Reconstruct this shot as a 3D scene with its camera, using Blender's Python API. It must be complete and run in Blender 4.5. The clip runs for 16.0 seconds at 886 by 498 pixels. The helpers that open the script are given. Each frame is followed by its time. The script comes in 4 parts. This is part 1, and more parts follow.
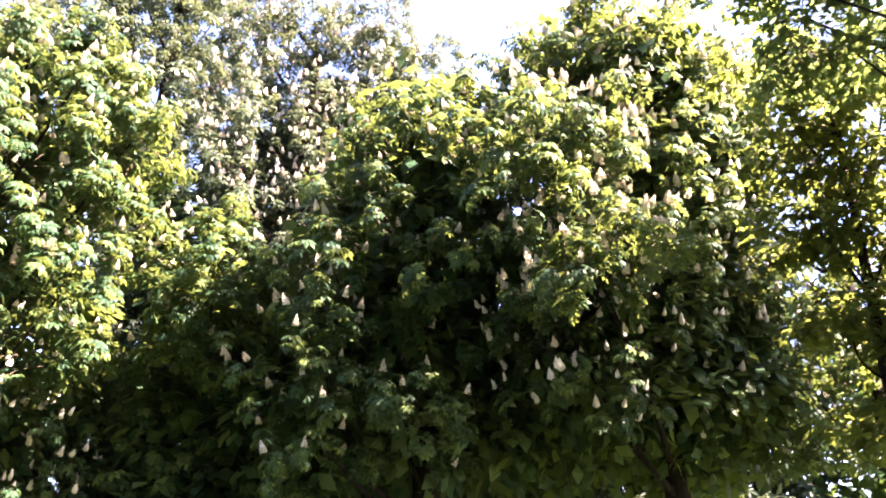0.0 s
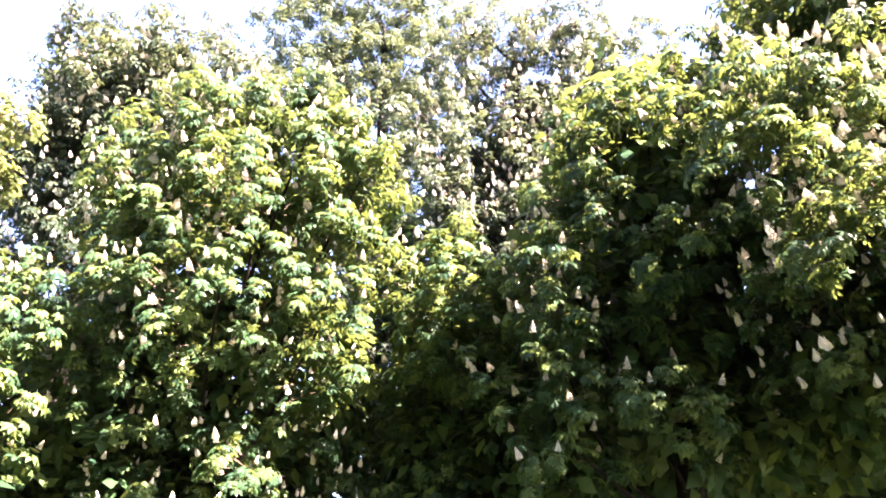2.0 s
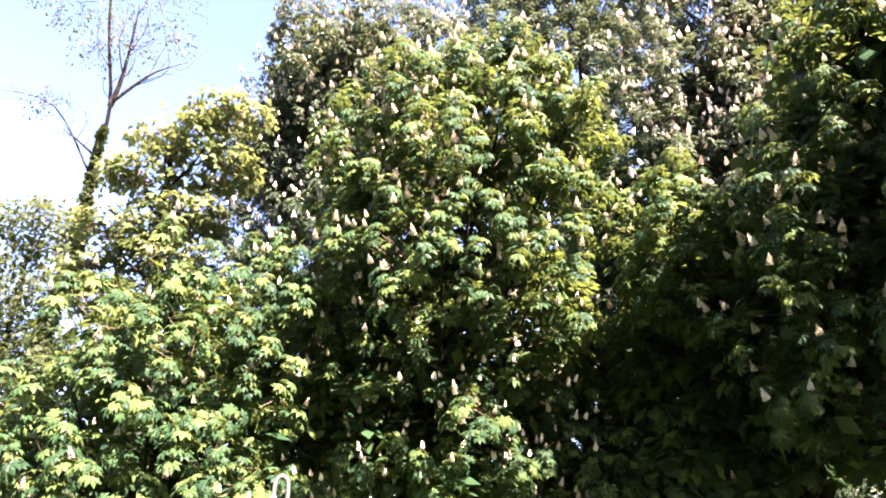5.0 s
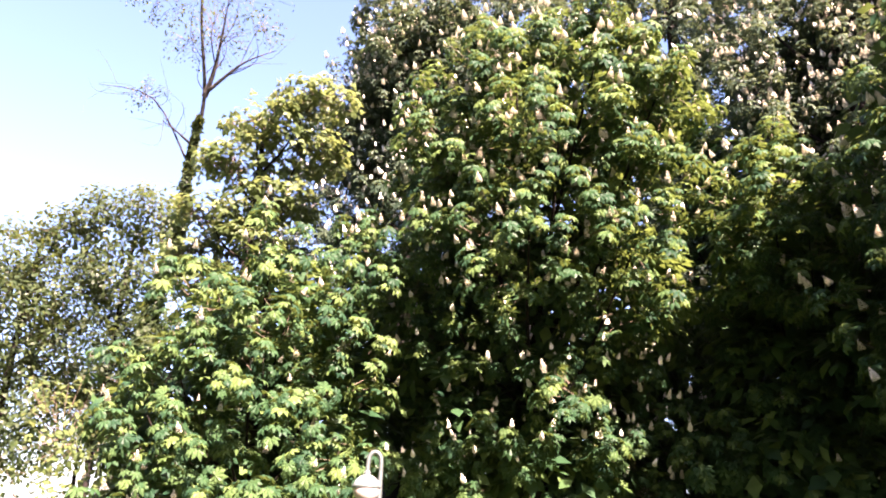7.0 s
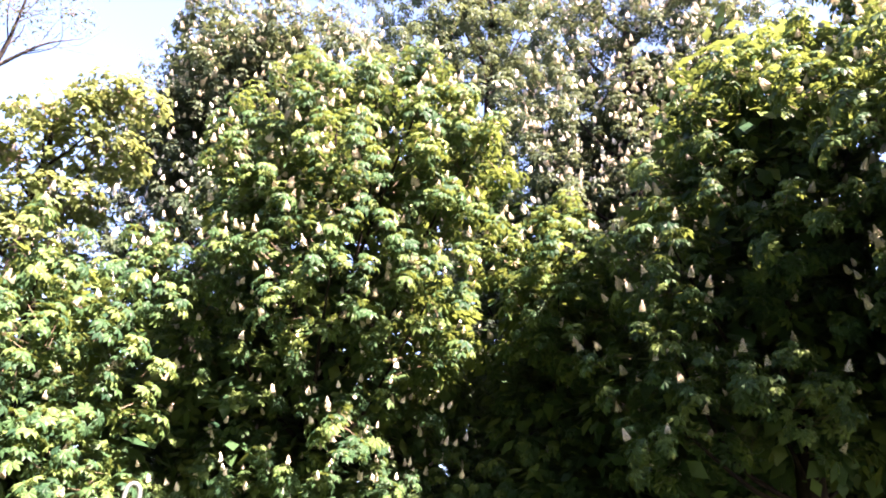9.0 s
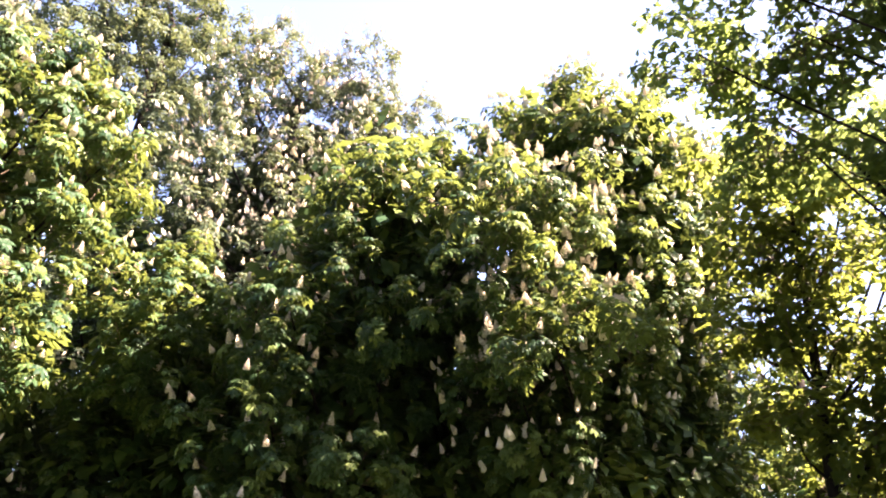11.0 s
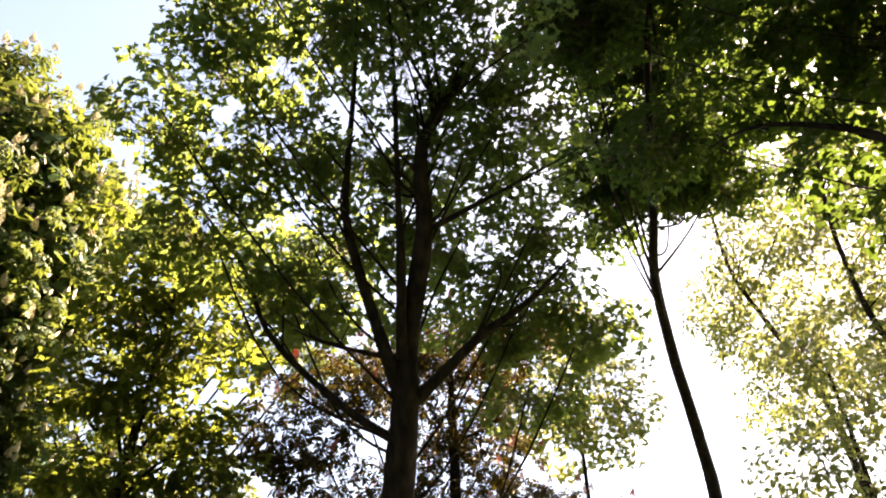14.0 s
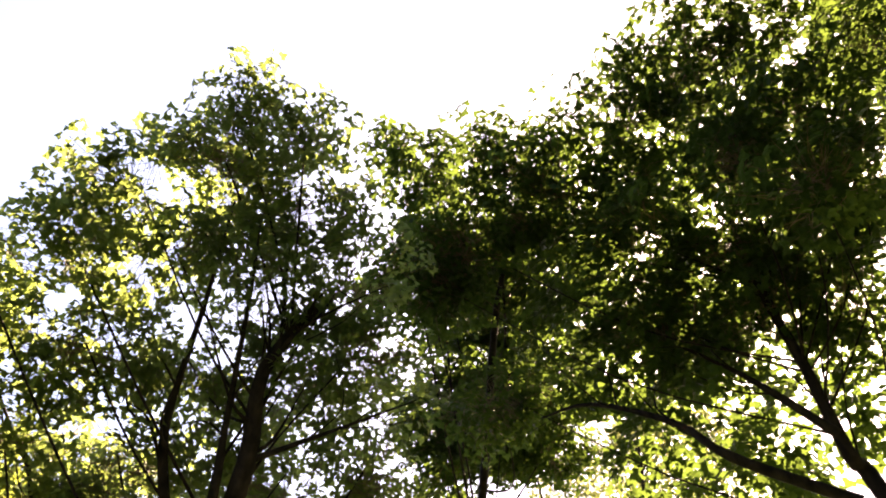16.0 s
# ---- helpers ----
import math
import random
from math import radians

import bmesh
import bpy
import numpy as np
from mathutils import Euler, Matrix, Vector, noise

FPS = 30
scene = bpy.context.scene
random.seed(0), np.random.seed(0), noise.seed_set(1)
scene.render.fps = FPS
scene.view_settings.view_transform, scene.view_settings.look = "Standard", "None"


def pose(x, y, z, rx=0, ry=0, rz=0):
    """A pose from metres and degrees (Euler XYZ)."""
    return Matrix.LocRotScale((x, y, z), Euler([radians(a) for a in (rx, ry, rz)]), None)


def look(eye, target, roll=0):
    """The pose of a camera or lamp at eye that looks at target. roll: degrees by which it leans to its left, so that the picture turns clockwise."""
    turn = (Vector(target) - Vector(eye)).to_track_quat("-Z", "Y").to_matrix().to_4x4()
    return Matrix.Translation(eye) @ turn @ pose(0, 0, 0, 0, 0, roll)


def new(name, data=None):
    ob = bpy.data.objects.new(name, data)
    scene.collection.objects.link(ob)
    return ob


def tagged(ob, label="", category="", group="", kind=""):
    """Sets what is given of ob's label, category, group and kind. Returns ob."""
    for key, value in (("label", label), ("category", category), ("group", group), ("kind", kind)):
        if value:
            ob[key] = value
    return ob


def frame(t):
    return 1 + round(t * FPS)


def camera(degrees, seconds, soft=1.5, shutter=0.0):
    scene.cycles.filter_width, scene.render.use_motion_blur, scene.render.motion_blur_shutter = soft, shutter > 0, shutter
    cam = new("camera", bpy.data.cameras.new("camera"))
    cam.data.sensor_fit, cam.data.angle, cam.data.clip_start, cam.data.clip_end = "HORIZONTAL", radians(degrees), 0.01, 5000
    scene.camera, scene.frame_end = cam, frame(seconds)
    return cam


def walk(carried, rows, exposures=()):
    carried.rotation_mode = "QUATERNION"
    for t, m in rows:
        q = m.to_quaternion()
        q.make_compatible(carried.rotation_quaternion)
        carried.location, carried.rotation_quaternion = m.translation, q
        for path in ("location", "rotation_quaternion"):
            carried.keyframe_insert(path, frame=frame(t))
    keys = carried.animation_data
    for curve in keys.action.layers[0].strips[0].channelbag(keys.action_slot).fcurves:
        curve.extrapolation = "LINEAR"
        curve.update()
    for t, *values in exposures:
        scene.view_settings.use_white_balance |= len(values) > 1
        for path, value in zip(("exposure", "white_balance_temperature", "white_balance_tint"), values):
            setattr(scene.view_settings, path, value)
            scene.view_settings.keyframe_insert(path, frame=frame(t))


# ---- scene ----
EYE = (0.0, 0.0, 1.7)
cam = camera(61.67, 16.0, soft=1.9, shutter=0.1)


def view(bearing, rise, roll):
    """The pose at the standing point: bearing clockwise from +y, rise over the horizon, in degrees."""
    a, e = radians(bearing), radians(rise)
    way = Vector((math.sin(a) * math.cos(e), math.cos(a) * math.cos(e), math.sin(e)))
    return look(EYE, Vector(EYE) + way, roll)


PATH = [
    (0, -2.74, 26.38, -1.69),
    (0.5, -8.07, 26.45, -2.33),
    (1, -12.80, 27.30, -2.12),
    (1.5, -17.95, 27.32, -0.76),
    (2, -22.06, 27.06, -1.09),
    (2.5, -26.05, 26.69, -0.96),
    (3, -29.44, 26.28, 0.41),
    (3.5, -32.54, 26.32, 1.27),
    (4, -36.40, 25.54, 2.06),
    (4.5, -38.26, 24.47, 1.82),
    (5, -40.35, 23.27, 0.76),
    (5.2, -41.77, 23.03, 0.39),
    (6.25, -48.40, 21.90, 1.90),
    (7.3, -45.83, 20.80, 3.30),
    (7.5, -43.25, 20.84, 3.48),
    (8, -37.94, 22.67, 4.01),
    (8.2, -36.16, 22.96, 4.03),
    (9.25, -29.60, 26.20, 3.00),
    (10.3, -14.67, 30.45, 2.14),
    (10.5, -8.64, 30.19, 1.47),
    (11, 0.36, 30.96, 2.56),
    (11.5, 9.16, 29.77, 1.49),
    (12, 17.47, 30.94, 2.00),
    (12.5, 26.26, 29.07, 1.43),
    (13, 38.47, 28.28, -1.33),
    (13.5, 46.31, 29.84, -1.88),
    (14, 53.42, 35.91, -2.44),
    (14.5, 57.03, 41.62, -2.28),
    (15, 61.32, 46.34, -2.71),
    (15.5, 65.83, 49.65, -3.50),
    (16, 71.65, 53.49, -5.76),
]
EXPOSURES = [(0.0, 4.56, 6300, 42), (1.0, 4.76, 6200, 42), (1.5, 4.86, 6150, 43), (2.3, 4.66, 6150, 41), (3.5, 4.2, 6150, 39), (4.5, 3.95, 6200, 39), (5.2, 3.85, 6200, 39), (7.4, 3.55, 6300, 39), (8.2, 4.0, 6300, 38), (10.4, 4.2, 6500, 40), (11.0, 4.2, 6700, 38), (11.5, 4.05, 7100, 35), (12.5, 3.95, 8300, 27), (13.1, 4.05, 8600, 27), (13.6, 3.95, 8600, 22), (14.1, 3.55, 8500, 21), (14.6, 3.62, 8400, 22), (15.0, 3.85, 8300, 27), (16.0, 3.85, 8300, 31)]
walk(cam, [(t, view(b, e, r)) for t, b, e, r in PATH], EXPOSURES)

# ---- daylight: an afternoon sun beyond the maples, a clear pale sky ----
SUN_BEARING, SUN_RISE = 106.0, 46.0
world = bpy.data.worlds.new("world")
scene.world = world
world.use_nodes = True
sky = world.node_tree.nodes.new("ShaderNodeTexSky")
sky.sky_type, sky.sun_disc = "NISHITA", False
sky.sun_elevation, sky.sun_rotation = radians(SUN_RISE), radians(SUN_BEARING)
sky.dust_density, sky.air_density = 1.2, 1.0
background = world.node_tree.nodes["Background"]
background.inputs["Strength"].default_value = 0.05
world.node_tree.links.new(sky.outputs[0], background.inputs["Color"])
sun = new("sun", bpy.data.lights.new("sun", "SUN"))
sun.data.energy, sun.data.angle, sun.data.color = 6.0, radians(0.5), (1.0, 0.85, 0.62)
sb, se = radians(SUN_BEARING), radians(SUN_RISE)
sun.matrix_world = look((30 * math.sin(sb) * math.cos(se), 30 * math.cos(sb) * math.cos(se), 30 * math.sin(se)), (0, 0, 0))


# ---- materials ----
def nodes_of(name):
    m = bpy.data.materials.new(name)
    m.use_nodes = True
    t = m.node_tree
    return m, t, t.nodes["Principled BSDF"], t.nodes["Material Output"]


def ramp(t, source, stops):
    r = t.nodes.new("ShaderNodeValToRGB")
    while len(r.color_ramp.elements) < len(stops):
        r.color_ramp.elements.new(0.5)
    for e, (p, c) in zip(r.color_ramp.elements, stops):
        e.position, e.color = p, (*c, 1)
    t.links.new(source, r.inputs[0])
    return r.outputs[0]


def noise_node(t, scale, detail=4.0, rough=0.6):
    n = t.nodes.new("ShaderNodeTexNoise")
    c = t.nodes.new("ShaderNodeTexCoord")
    t.links.new(c.outputs["Object"], n.inputs["Vector"])
    n.inputs["Scale"].default_value, n.inputs["Detail"].default_value, n.inputs["Roughness"].default_value = scale, detail, rough
    return n.outputs["Fac"]


def mixed(t, a, b, fac, mode="MIX"):
    m = t.nodes.new("ShaderNodeMix")
    m.data_type, m.blend_type = "RGBA", mode
    for socket, value in ((m.inputs["Factor"], fac), (m.inputs["A"], a), (m.inputs["B"], b)):
        if isinstance(value, bpy.types.NodeSocket):
            t.links.new(value, socket)
        else:
            socket.default_value = value
    return m.outputs["Result"]


def leaf_material(name, dark, mid, light, through_color, thin=0.4, gloss=0.42, shine=0.2):
    """Leaf tissue: a sheet with a waxy face that lets some light through, each leaf a little different."""
    m, t, p, out = nodes_of(name)
    island, info, add, wrap = (t.nodes.new(k) for k in ("ShaderNodeNewGeometry", "ShaderNodeObjectInfo", "ShaderNodeMath", "ShaderNodeMath"))
    wrap.operation = "FRACT"
    t.links.new(island.outputs["Random Per Island"], add.inputs[0])
    t.links.new(info.outputs["Random"], add.inputs[1])
    t.links.new(add.outputs[0], wrap.inputs[0])
    tone = ramp(t, wrap.outputs[0], [(0.0, dark), (0.55, mid), (1.0, light)])
    patch = ramp(t, noise_node(t, 0.9, 3), [(0.35, (0.75, 0.8, 0.7)), (0.65, (1.15, 1.1, 1.0))])
    vein = ramp(t, noise_node(t, 30, 2), [(0.3, (0.85, 0.87, 0.85)), (0.7, (1.1, 1.1, 1.05))])
    color = mixed(t, mixed(t, tone, patch, 1.0, "MULTIPLY"), vein, 1.0, "MULTIPLY")
    t.links.new(color, p.inputs["Base Color"])
    p.inputs["Roughness"].default_value, p.inputs["Specular IOR Level"].default_value = gloss, shine
    tr, mix = t.nodes.new("ShaderNodeBsdfTranslucent"), t.nodes.new("ShaderNodeMixShader")
    t.links.new(mixed(t, color, (*through_color, 1), 0.65), tr.inputs["Color"])
    mix.inputs[0].default_value = thin
    t.links.new(p.outputs[0], mix.inputs[1])
    t.links.new(tr.outputs[0], mix.inputs[2])
    t.links.new(mix.outputs[0], out.inputs["Surface"])
    return m


def bark_material(name, dark, light, scale=9.0):
    m, t, p, out = nodes_of(name)
    n = t.nodes.new("ShaderNodeTexNoise")
    c, mapping = t.nodes.new("ShaderNodeTexCoord"), t.nodes.new("ShaderNodeMapping")
    mapping.inputs["Scale"].default_value = (1, 1, 0.25)
    t.links.new(c.outputs["Object"], mapping.inputs["Vector"])
    t.links.new(mapping.outputs[0], n.inputs["Vector"])
    n.inputs["Scale"].default_value, n.inputs["Detail"].default_value = scale, 6
    big = ramp(t, noise_node(t, 1.3, 3), [(0.35, (0.75, 0.75, 0.75)), (0.7, (1.2, 1.18, 1.1))])
    t.links.new(mixed(t, ramp(t, n.outputs["Fac"], [(0.35, dark), (0.7, light)]), big, 1.0, "MULTIPLY"), p.inputs["Base Color"])
    p.inputs["Roughness"].default_value, p.inputs["Specular IOR Level"].default_value = 0.9, 0.1
    b = t.nodes.new("ShaderNodeBump")
    b.inputs["Strength"].default_value, b.inputs["Distance"].default_value = 0.6, 0.03
    t.links.new(n.outputs["Fac"], b.inputs["Height"])
    t.links.new(b.outputs[0], p.inputs["Normal"])
    return m


def plain_material(name, a, b, scale, rough=0.6, metal=0.0):
    m, t, p, out = nodes_of(name)
    t.links.new(ramp(t, noise_node(t, scale), [(0.3, a), (0.7, b)]), p.inputs["Base Color"])
    p.inputs["Roughness"].default_value, p.inputs["Metallic"].default_value = rough, metal
    return m


CHESTNUT_LEAF = leaf_material("chestnut_leaf", (0.011, 0.032, 0.021), (0.028, 0.063, 0.029), (0.084, 0.124, 0.041), (0.29, 0.37, 0.07), 0.22, 0.45, 0.09)
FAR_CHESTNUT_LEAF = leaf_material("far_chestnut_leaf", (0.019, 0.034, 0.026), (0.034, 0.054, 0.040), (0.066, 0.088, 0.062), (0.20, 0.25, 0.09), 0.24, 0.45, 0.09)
MAPLE_LEAF = leaf_material("maple_leaf", (0.011, 0.029, 0.010), (0.019, 0.045, 0.015), (0.032, 0.062, 0.020), (0.33, 0.45, 0.11), 0.42, 0.5, 0.05)
YELLOW_LEAF = leaf_material("yellow_maple_leaf", (0.045, 0.068, 0.026), (0.075, 0.105, 0.040), (0.115, 0.145, 0.056), (0.28, 0.32, 0.09), 0.42)
OLIVE_LEAF = leaf_material("olive_maple_leaf", (0.016, 0.029, 0.009), (0.027, 0.045, 0.013), (0.043, 0.062, 0.018), (0.30, 0.37, 0.06), 0.40, 0.5, 0.05)
# darker copy of the maple leaf, with the shade of shaded trees in its colour
SHADED_LEAF = leaf_material("shaded_leaf", (0.006, 0.018, 0.008), (0.011, 0.029, 0.012), (0.018, 0.040, 0.016), (0.11, 0.18, 0.028), 0.4, 0.5, 0.05)
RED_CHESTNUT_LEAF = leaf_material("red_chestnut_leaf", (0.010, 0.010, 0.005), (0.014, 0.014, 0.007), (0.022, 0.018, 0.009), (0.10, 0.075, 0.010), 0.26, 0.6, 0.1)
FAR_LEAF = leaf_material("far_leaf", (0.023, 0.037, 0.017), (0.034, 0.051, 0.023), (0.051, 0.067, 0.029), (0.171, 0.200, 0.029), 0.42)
# darker than real bark: the shade on the trunks is put into the colour
BARK = bark_material("bark", (0.006, 0.005, 0.005), (0.024, 0.018, 0.016))
PALE_BARK = bark_material("pale_bark", (0.02, 0.017, 0.016), (0.09, 0.078, 0.072), 6.0)
TWIG = plain_material("twig_bark", (0.05, 0.035, 0.022), (0.11, 0.08, 0.05), 6, 0.85)
BLOSSOM = plain_material("cream_blossom", (0.40, 0.35, 0.28), (0.74, 0.69, 0.59), 38, 0.75)
RED_BLOSSOM = plain_material("red_blossom", (0.20, 0.04, 0.04), (0.34, 0.10, 0.08), 30, 0.75)
GRASS = plain_material("grass", (0.02, 0.035, 0.010), (0.05, 0.07, 0.018), 3, 0.95)
LAMP_METAL = plain_material("grey_painted_metal", (0.06, 0.075, 0.075), (0.1, 0.115, 0.11), 14, 0.45, 0.3)
LAMP_HOOD = plain_material("white_enamel", (0.16, 0.17, 0.2), (0.26, 0.27, 0.3), 10, 0.25)
LAMP_GLOBE = plain_material("milky_glass", (0.30, 0.24, 0.23), (0.42, 0.35, 0.34), 12, 0.2)


# ---- shapes ----
def mesh_of(name, verts, faces, material, smooth=False):
    """A mesh from numpy arrays of places and equal faces."""
    verts, faces = np.asarray(verts, np.float32), np.asarray(faces, np.int32)
    me = bpy.data.meshes.new(name)
    me.vertices.add(len(verts))
    me.vertices.foreach_set("co", verts.ravel())
    k = faces.shape[1]
    me.loops.add(faces.size)
    me.loops.foreach_set("vertex_index", faces.ravel())
    me.polygons.add(len(faces))
    me.polygons.foreach_set("loop_start", np.arange(0, faces.size, k, dtype=np.int32))
    me.polygons.foreach_set("use_smooth", np.full(len(faces), smooth))
    me.update(calc_edges=True)
    me.materials.append(material)
    return me


def child(name, me, parent, label="", kind="", matrix=None):
    ob = new(name, me)
    ob.parent = parent
    if matrix is not None:
        ob.matrix_basis = matrix
    return tagged(ob, label=label, kind=kind)


def spread(verts, faces, turns, places):
    """Many copies of one small shape in one pair of arrays."""
    n, k = len(places), len(verts)
    v = np.einsum("nij,kj->nki", turns, verts) + places[:, None]
    f = faces[None] + (np.arange(n) * k)[:, None, None]
    return v.reshape(-1, 3), f.reshape(-1, faces.shape[1])


def palmate_leaf(leaflets, fine=True):
    """A horse chestnut leaf about 1 across: leaflets round one point, broadest past the middle, folded along the midrib, their tips hanging down."""
    verts, faces = [(0, 0, 0)], []
    for i in range(leaflets):
        u = i / (leaflets - 1)
        a = (u - 0.5) * radians(255)
        size = 0.58 * (0.6 + 0.4 * math.sin(math.pi * u))
        c, s = math.cos(a), math.sin(a)
        n = len(verts)
        if fine:
            outline = ((0.6, 0.0, -0.06), (0.64, 0.21, -0.16), (0.64, -0.21, -0.16), (0.98, 0.0, -0.42))
            faces += [(0, n, n + 1), (0, n + 2, n), (n, n + 3, n + 1), (n, n + 2, n + 3)]
        else:
            outline = ((0.62, 0.24, -0.12), (0.62, -0.24, -0.12), (1.0, 0.0, -0.4))
            faces += [(0, n + 2, n), (0, n + 1, n + 2)]
        verts += [((x * c - y * s) * size, (x * s + y * c) * size, z * size) for x, y, z in outline]
    return np.array(verts), np.array(faces)


def lobed_leaf():
    """A maple leaf about 1 across: three pointed lobes, a little folded."""
    verts, faces = [(0, 0, 0)], []
    reach = (0.42, 0.64, 0.42, 0.76, 0.42, 0.64, 0.42)
    for i, r in enumerate(reach):
        a = radians(-126 + 42 * i)
        verts.append((r * math.cos(a) + 0.1, r * math.sin(a), -0.22 * r * r - (0.04 if i % 2 else 0)))
    faces = [(0, i, i + 1) for i in range(1, len(reach))]
    return np.array(verts), np.array(faces)


def simple_leaf():
    return np.array([(0, 0, 0), (0.5, 0.3, -0.05), (0.5, -0.3, -0.05), (1, 0, -0.2)], float), np.array([(0, 2, 1), (1, 2, 3)])


def candle(seed):
    """An upright chestnut flower spike, 1 high: whorls of small open florets round a stalk, tapering."""
    rng = np.random.RandomState(seed)
    verts, faces = [], []
    rings = 8
    for i in range(rings):
        z = 0.08 + 0.88 * i / (rings - 1)
        r = 0.28 * (1 - 0.86 * (i / (rings - 1)) ** 1.4)
        count = 7 if i < 5 else 4
        for k in range(count):
            a = 2 * math.pi * (k + 0.5 * (i % 2) + rng.uniform(-0.2, 0.2)) / count
            w = rng.uniform(0.1, 0.14) * (1 - 0.4 * i / rings)
            c, s, n = math.cos(a), math.sin(a), len(verts)
            for d, e, h in ((0.25, 0, -0.02), (1, 1, 0.0), (1, -1, 0.01), (1.25, 0, 0.09)):
                x, y = r * d, w * e
                verts.append((x * c - y * s, x * s + y * c, z + h + rng.uniform(-0.02, 0.02)))
            faces += [(n, n + 2, n + 1), (n + 1, n + 2, n + 3)]
    return np.array(verts), np.array(faces)


def small_candle():
    """A plainer flower spike for far trees: a knobbly tapering cone, 1 high."""
    rng = np.random.RandomState(9)
    verts, faces = [], []
    for i, (r, z) in enumerate(((0.12, 0.0), (0.26, 0.10), (0.23, 0.42), (0.15, 0.74))):
        verts += [(r * rng.uniform(0.6, 1.3) * math.cos(a), r * rng.uniform(0.6, 1.3) * math.sin(a), z + rng.uniform(-0.05, 0.05)) for a in np.arange(5) * 2 * math.pi / 5 + i]
    verts.append((0, 0, 1))
    for i in range(3):
        for k in range(5):
            m, a, b = (k + 1) % 5, i * 5, i * 5 + 5
            faces += [(a + k, a + m, b + k), (a + m, b + m, b + k)]
    faces += [(15 + k, 15 + (k + 1) % 5, 20) for k in range(5)]
    return np.array(verts), np.array(faces)


def tube(points, radii, sides=8, wobble=0.0, seed=0):
    """A tapered tube along a smooth line through the given points, with a rough skin."""
    rng = np.random.RandomState(seed)
    p, r = np.array(points, float), np.array(radii, float)
    fine, fr = [], []
    for i in range(len(p) - 1):
        a, b, c, d = p[max(i - 1, 0)], p[i], p[i + 1], p[min(i + 2, len(p) - 1)]
        for u in np.linspace(0, 1, 5)[:-1]:
            fine.append(0.5 * (2 * b + (c - a) * u + (2 * a - 5 * b + 4 * c - d) * u**2 + (3 * b - a - 3 * c + d) * u**3))
            fr.append(r[i] + (r[i + 1] - r[i]) * u)
    fine.append(p[-1]), fr.append(r[-1])
    fine, fr = np.array(fine), np.array(fr)
    ways = np.gradient(fine, axis=0)
    ways /= np.linalg.norm(ways, axis=1, keepdims=True) + 1e-9
    side = np.array((1.0, 0.2, 0.1))
    verts, faces = [], []
    for i in range(len(fine)):
        side = side - ways[i] * (side @ ways[i])
        side /= np.linalg.norm(side)
        other = np.cross(ways[i], side)
        for k in range(sides):
            a = 2 * math.pi * k / sides
            verts.append(fine[i] + fr[i] * (1 + wobble * rng.uniform(-1, 1)) * (math.cos(a) * side + math.sin(a) * other))
    for i in range(len(fine) - 1):
        for k in range(sides):
            m = (k + 1) % sides
            faces.append((i * sides + k, i * sides + m, (i + 1) * sides + m, (i + 1) * sides + k))
    return np.array(verts), np.array(faces)


def unit(v):
    return v / (np.linalg.norm(v, axis=-1, keepdims=True) + 1e-9)


def shoots_of(lobes, per_m2, rng, inner=0.3, flat=1.0, clump=1, gap=0.25, bumps=0.3, upright=False, seed=0, gaps=None):
    """Shoot tips on and in the rounded masses of a crown: places and the ways they point."""
    tips, ways = [], []
    for n, (x, y, z, across, high) in enumerate(lobes):
        size = np.array((across, across, high * flat))
        area = 4 * math.pi * ((across * across + 2 * across * high * flat) / 3)
        count = max(6, int(area * per_m2 / clump))
        d = unit(rng.normal(size=(count, 3)))
        swell = np.array([noise.noise(Vector(v * 1.7) + Vector((n * 7.3, x, y))) + 0.6 * noise.noise(Vector(v * 4.1) + Vector((x, n * 3.1, z))) for v in d])
        depth = np.where(rng.rand(count) < inner, rng.uniform(0.35, 0.85, count), rng.uniform(0.86, 1.06, count))
        p = np.array((x, y, z)) + d * size * (depth * (1 + bumps * swell))[:, None]
        facing = d / size * size.mean()
        if clump > 1:
            p, facing, count = np.repeat(p, clump, 0), np.repeat(facing, clump, 0), count * clump
            p = p + rng.normal(size=(count, 3)) * (gap, gap, gap * 0.45)
        tips.append(p)
        if upright:
            tier = np.array([noise.noise(Vector((q[0] * 0.75, q[1] * 0.75, q[2] * 1.15 + seed))) + 0.5 * noise.noise(Vector((q[0] * 1.6, q[1] * 1.6 + seed, q[2] * 2.4))) for q in p])
            p -= d * (np.clip(0.14 - tier, 0, 0.65) * 2.1 - 0.2)[:, None]
            tips[-1] = p
            ways.append(unit(facing * 0.5 + np.array((0, 0, 0.75)) + rng.normal(size=(count, 3)) * 0.14))
            continue
        ways.append(unit(facing * 0.8 + np.array((0, 0, 0.55)) + rng.normal(size=(count, 3)) * 0.25))
    tips, ways = np.concatenate(tips), np.concatenate(ways)
    deep = np.zeros(len(tips), bool)
    for x, y, z, across, high in lobes:
        deep |= (((tips - (x, y, z)) / (across, across, high * flat)) ** 2).sum(1) < 0.42
    keep = ~deep | (rng.rand(len(tips)) < 0.35)
    keep &= tips[:, 2] > 0.35
    if gaps is not None:
        mass = np.array([noise.noise(Vector((q[0] * 0.8 + seed, q[1] * 0.8, q[2] * 1.1))) + 0.6 * noise.noise(Vector((q[0] * 1.9, q[1] * 1.9 + seed, q[2] * 2.3))) for q in tips])
        keep &= mass + rng.uniform(-0.08, 0.08, len(tips)) > gaps
    return tips[keep], ways[keep]


